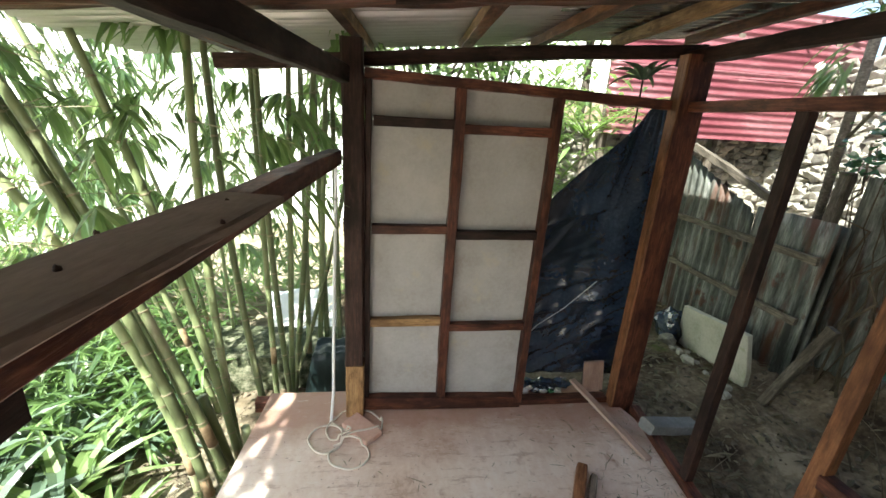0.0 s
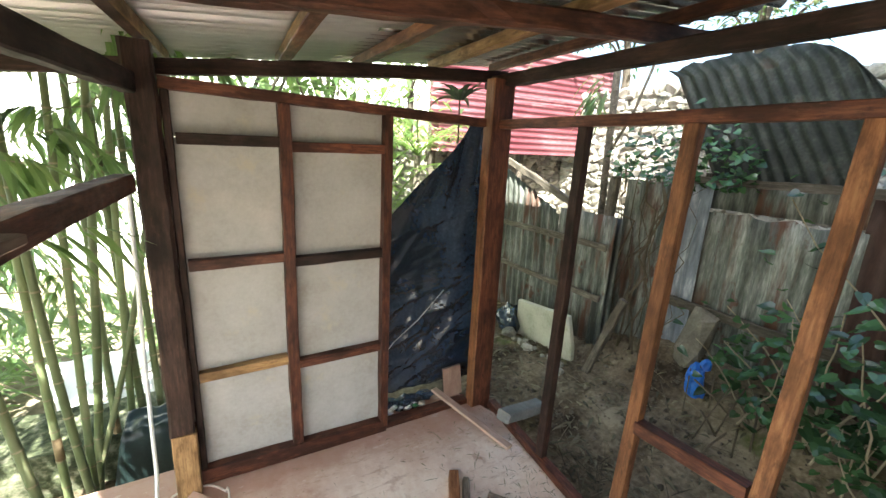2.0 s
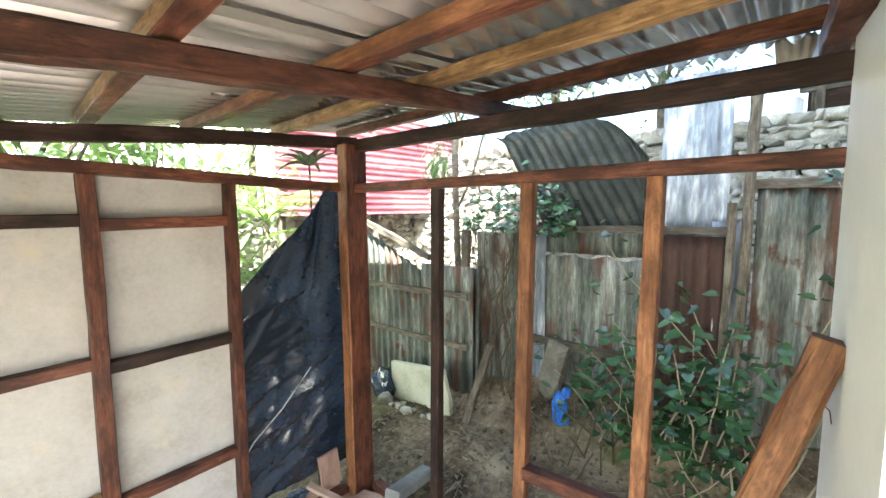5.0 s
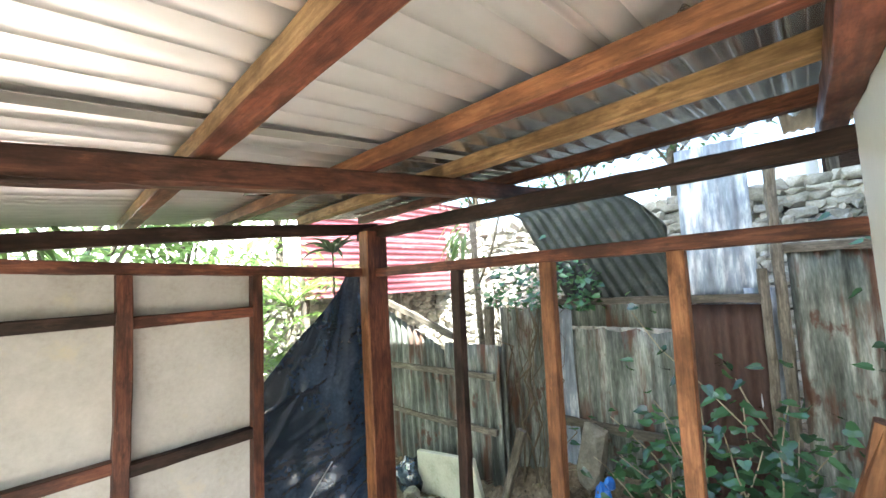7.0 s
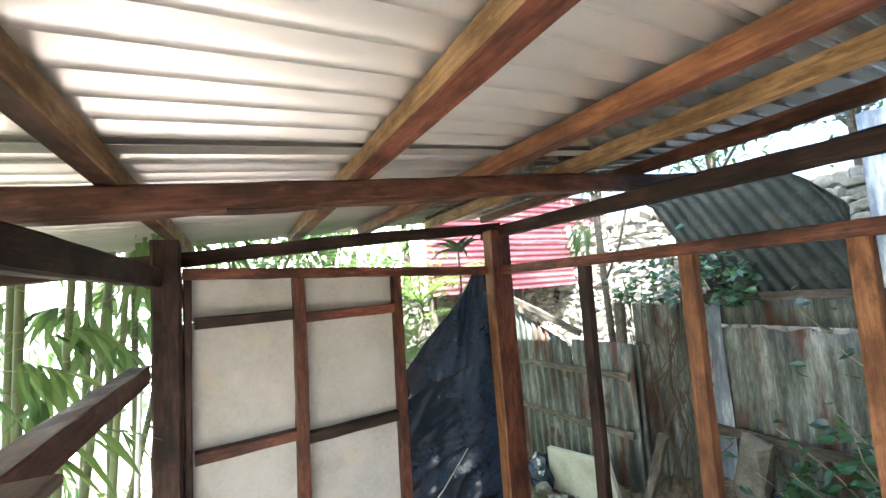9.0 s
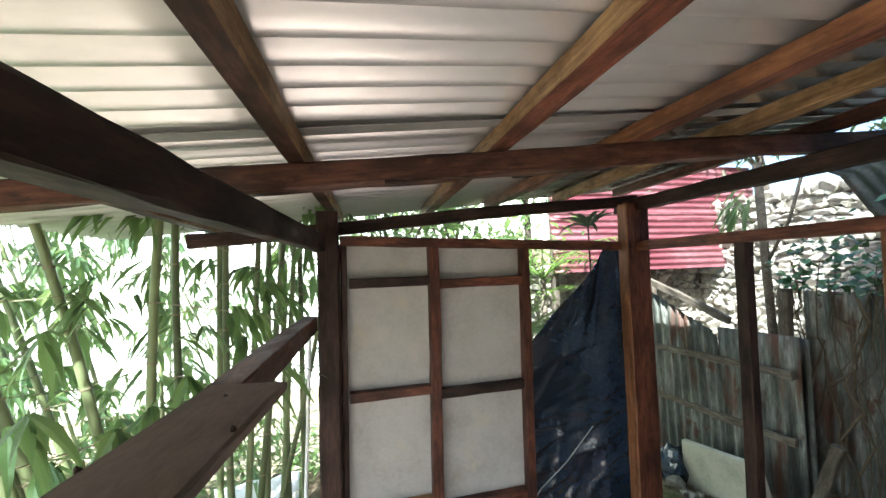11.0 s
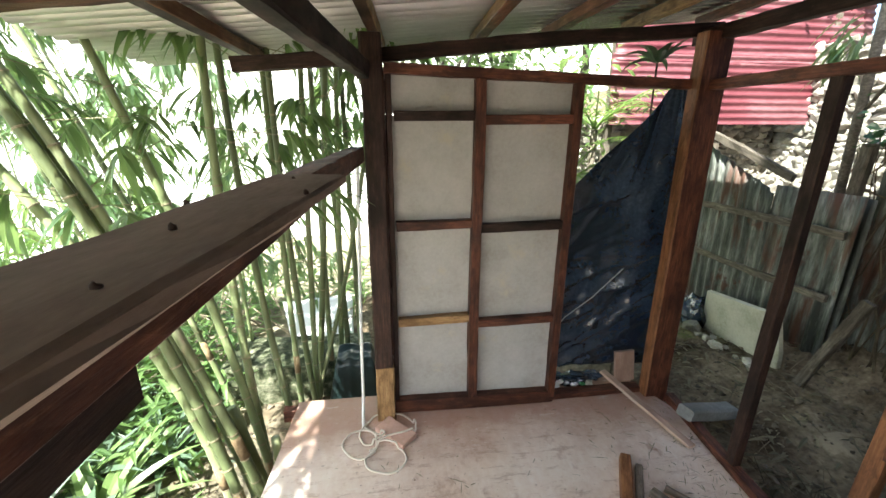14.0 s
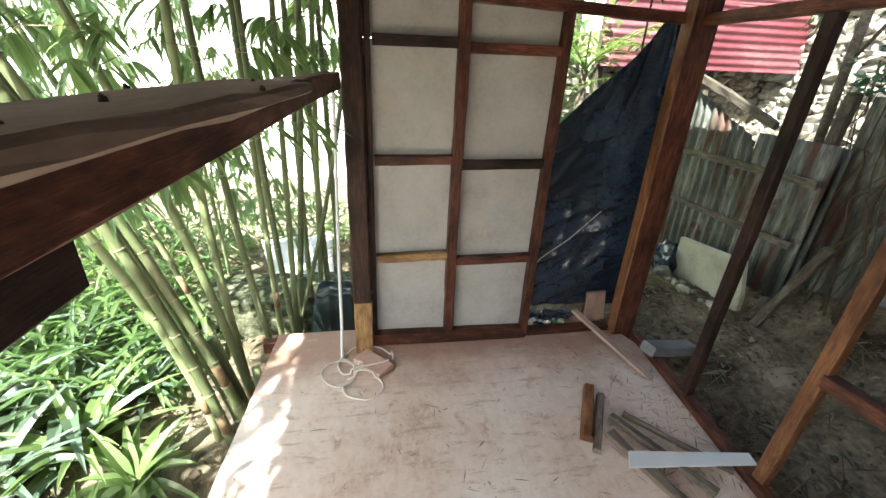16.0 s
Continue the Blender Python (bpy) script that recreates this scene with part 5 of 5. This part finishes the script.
def shrub(x, y, seed, stems, height, leaves, size, lean=(0, 0)):
    """Thin crooked stems with separate broad leaves."""
    r = random.Random(seed)
    z0 = ground_height(x, y)
    top = thing("shrub", (x, y, z0), "straggling shrub with broad dark green leaves", "shrub", "shrubs on the bank")
    per = max(1, int(leaves * 1.1) // stems)
    for s in range(stems):
        p = Vector((x + r.gauss(0, 0.05), y + r.gauss(0, 0.06), z0 - 0.03))
        d = Vector((r.gauss(lean[0], 0.25), r.gauss(lean[1], 0.35), 1)).normalized()
        pts = [p.copy()]
        for _ in range(7):
            d = (d + Vector((r.gauss(0, 0.16), r.gauss(0, 0.16), 0.03))).normalized()
            p = p + d * height / 7 * r.uniform(0.7, 1.1)
            pts.append(p.copy())
        stalk = tube("stem", pts, 0.006, STALK, 6, top, taper=0.4)
        b = Blades()
        for _ in range(per):
            k = r.randint(2, 7)
            q = pts[k] + Vector((r.gauss(0, 0.07), r.gauss(0, 0.10), r.gauss(0, 0.07)))
            a = r.uniform(0, 6.28)
            n = Vector((r.gauss(-0.5, 0.4), r.gauss(0, 0.4), 1)).normalized()
            b.heart(q, (math.cos(a), math.sin(a), r.uniform(-0.8, 0.2)), size * r.uniform(0.45, 1.0), size * r.uniform(0.4, 0.75), n)
        part("leaves", b.mesh("leaves", BROAD_LEAF, pts[0]), BROAD_LEAF, stalk, "", Matrix.Translation(pts[0]))


for i, (x, y, st, h, n, size, lean) in enumerate(((3.0, 0.98, 7, 0.75, 90, 0.12, (0, -0.1)), (2.95, 0.72, 7, 0.85, 90, 0.12, (0, 0.1)), (2.85, 0.80, 5, 0.45, 40, 0.1, (-0.1, 0)), (2.95, 0.40, 5, 1.45, 80, 0.12, (0, 0.0)), (3.0, 1.18, 5, 0.5, 60, 0.1, (0, 0)))):
    shrub(x + 0.24, y + 0.10, 900 + i, st, h * 1.1, int(n * 1.6), size * 0.8, lean)
# creeper over the fence top
vine = thing("creeper", (3.32, 2.2, 0.3), "green creeper and dry vines climbing the fence corner", "creeper")
rnd = random.Random(51)
leafy = Blades()
for _ in range(420):
    p = Vector((3.34 + rnd.gauss(0, 0.09), rnd.uniform(1.6, 2.45), 1.36 + abs(rnd.gauss(0, 0.17)) - 0.05))
    a = rnd.uniform(0, 6.28)
    leafy.heart(p, (math.cos(a), math.sin(a), rnd.uniform(-0.8, 0.2)), rnd.uniform(0.03, 0.065), rnd.uniform(0.025, 0.055), (rnd.gauss(-0.6, 0.4), rnd.gauss(0, 0.4), 1))
part("leaves", leafy.mesh("leaves", BROAD_LEAF, (3.32, 2.2, 0.3)), BROAD_LEAF, vine, "", Matrix.Translation((3.32, 2.2, 0.3)))
for i in range(24):
    y = rnd.uniform(1.85, 2.5)
    pts = [(3.24 + rnd.gauss(0, 0.02), y, ground_height(3.25, y) - 0.03)]
    for k in range(1, 9):
        pts.append((3.26 + 0.005 * k + rnd.gauss(0, 0.02), y + rnd.gauss(0, 0.04), 0.22 + 0.15 * k * rnd.uniform(0.9, 1.1)))
    tube("vine", pts, rnd.choice((0.002, 0.003, 0.0035, 0.007)), VINE, 6, vine)
snag = thing("bare_sapling", (3.3, 2.5, 0.3), "thin grey sapling rising above the fence", "sapling")
tube("trunk", [(3.30, 2.50, 0.1), (3.31, 2.51, 0.8), (3.30, 2.53, 1.4), (3.31, 2.56, 2.15)], 0.03, GREY_WOOD, 8, snag, taper=0.8, wob=0.3)
tube("limb", [(3.30, 2.52, 1.5), (3.33, 2.40, 1.75), (3.35, 2.30, 2.1)], 0.01, GREY_WOOD, 6, snag)
droop = Blades()
for _ in range(26):
    droop.leaf((3.26 + rnd.gauss(0, 0.03), 2.66 + rnd.gauss(0, 0.05), rnd.uniform(1.75, 2.05)), (rnd.gauss(0, 0.4), rnd.gauss(0.2, 0.5), -0.5), rnd.uniform(0.15, 0.28), 0.03, 0.6, 0.3, 3)
part("leaves", droop.mesh("leaves", BAMBOO_LEAF, (3.3, 2.5, 0.1)), BAMBOO_LEAF, snag, "", Matrix.Translation((3.3, 2.5, 0.1)))

# ---- litter: fallen leaves, twigs and small stones on the soil ----
rnd = random.Random(61)
fallen, sticks = Blades(), Blades()
for _ in range(2600):
    x, y = (rnd.uniform(2.1, 2.45), rnd.uniform(1.0, 1.8)) if rnd.random() < 0.13 else (rnd.uniform(2.15, 3.4), rnd.uniform(0.2, 3.4)) if rnd.random() < 0.6 else (rnd.uniform(-1.6, 0.1), rnd.uniform(1.2, 3.4))
    a = rnd.uniform(0, 6.28)
    p = (x, y, ground_height(x, y) + 0.008)
    if rnd.random() < 0.6:
        fallen.leaf(p, (math.cos(a), math.sin(a), rnd.uniform(-0.05, 0.35)), rnd.uniform(0.03, 0.12), rnd.uniform(0.008, 0.025), 0.5, 0.5, 3)
    else:
        sticks.leaf(p, (math.cos(a), math.sin(a), rnd.uniform(0.0, 0.25)), rnd.uniform(0.06, 0.3), rnd.uniform(0.003, 0.007), 0.15, 0.9, 3)
tagged(part("fallen_leaves", fallen.mesh("fallen_leaves", DRY_LEAF), DRY_LEAF), "dry fallen leaves on the soil", "leaf litter", kind="stuff")
tagged(part("twigs", sticks.mesh("twigs", TWIG), TWIG), "dry twigs scattered on the soil", "twigs", kind="stuff")
gv, gf = [], []
lumps = [rock_mesh("clod", (1, 1, 0.7), 950 + i, CLOD, 12) for i in range(6)]
for _ in range(2400):
    x, y = (rnd.uniform(2.15, 3.4), rnd.uniform(0.2, 3.4)) if rnd.random() < 0.65 else (rnd.uniform(-1.6, 0.1), rnd.uniform(1.2, 3.4))
    s = rnd.uniform(0.007, 0.02) if rnd.random() < 0.8 else rnd.uniform(0.02, 0.045)
    me = rnd.choice(lumps)
    b0 = len(gv)
    m = pose(x, y, ground_height(x, y) + s * 0.15, 0, 0, rnd.uniform(0, 360))
    gv += [m @ (v.co * s) for v in me.vertices]
    gf += [tuple(b0 + k for k in p.vertices) for p in me.polygons]
tagged(part("clods", raw_mesh("clods", gv, gf, CLOD), CLOD), "small stones and clods of earth", "gravel", kind="stuff")
# dry canes leaning in a heap at the foot of the fence and behind the bamboo
for i in range(26):
    if i < 14:
        x, y = rnd.uniform(2.75, 3.25), rnd.uniform(1.2, 1.75)
        ln = rnd.uniform(0.15, 0.4)
        d = Vector((rnd.uniform(-0.3, 0.4), rnd.uniform(-0.6, 0.6), rnd.uniform(0.25, 0.9))).normalized()
    else:
        x, y = rnd.uniform(-0.9, 0.0), rnd.uniform(3.4, 4.2)
        ln = rnd.uniform(0.6, 1.3)
        d = Vector((rnd.uniform(-1, 1), rnd.uniform(-0.4, 0.4), rnd.uniform(0.2, 0.8))).normalized()
    p = Vector((x, y, ground_height(x, y) - 0.01))
    ob = tube("cane", [p, p + d * ln * 0.5 + Vector((0, 0, 0.01)), p + d * ln], rnd.uniform(0.003, 0.007), VINE if i < 14 else STALK, 6)
    tagged(ob, "dry brown cane stuck in the soil", "cane", "dry canes")

# low undergrowth between the culms and beyond
rnd = random.Random(71)
low = Blades()
for _ in range(5200):
    x, y = rnd.uniform(-4.5, 0.6), 3.0 + 3.6 * rnd.random() ** 1.5
    if rnd.random() < 0.12:
        x, y = rnd.uniform(-1.6, -0.1), rnd.uniform(2.3, 3.2)
    a = rnd.uniform(0, 6.28)
    if x > -0.42 and y < 4.3:
        continue
    low.leaf((x, y, ground_height(x, y) + abs(rnd.gauss(0, 0.24))), (math.cos(a), math.sin(a), rnd.uniform(-0.2, 1.2)), rnd.uniform(0.12, 0.36), rnd.uniform(0.018, 0.045), 1.0, 0.3, 3)
tagged(part("undergrowth", low.mesh("undergrowth", FAR_LEAF), FAR_LEAF), "bright green grassy undergrowth among the bamboo", "undergrowth", kind="stuff")
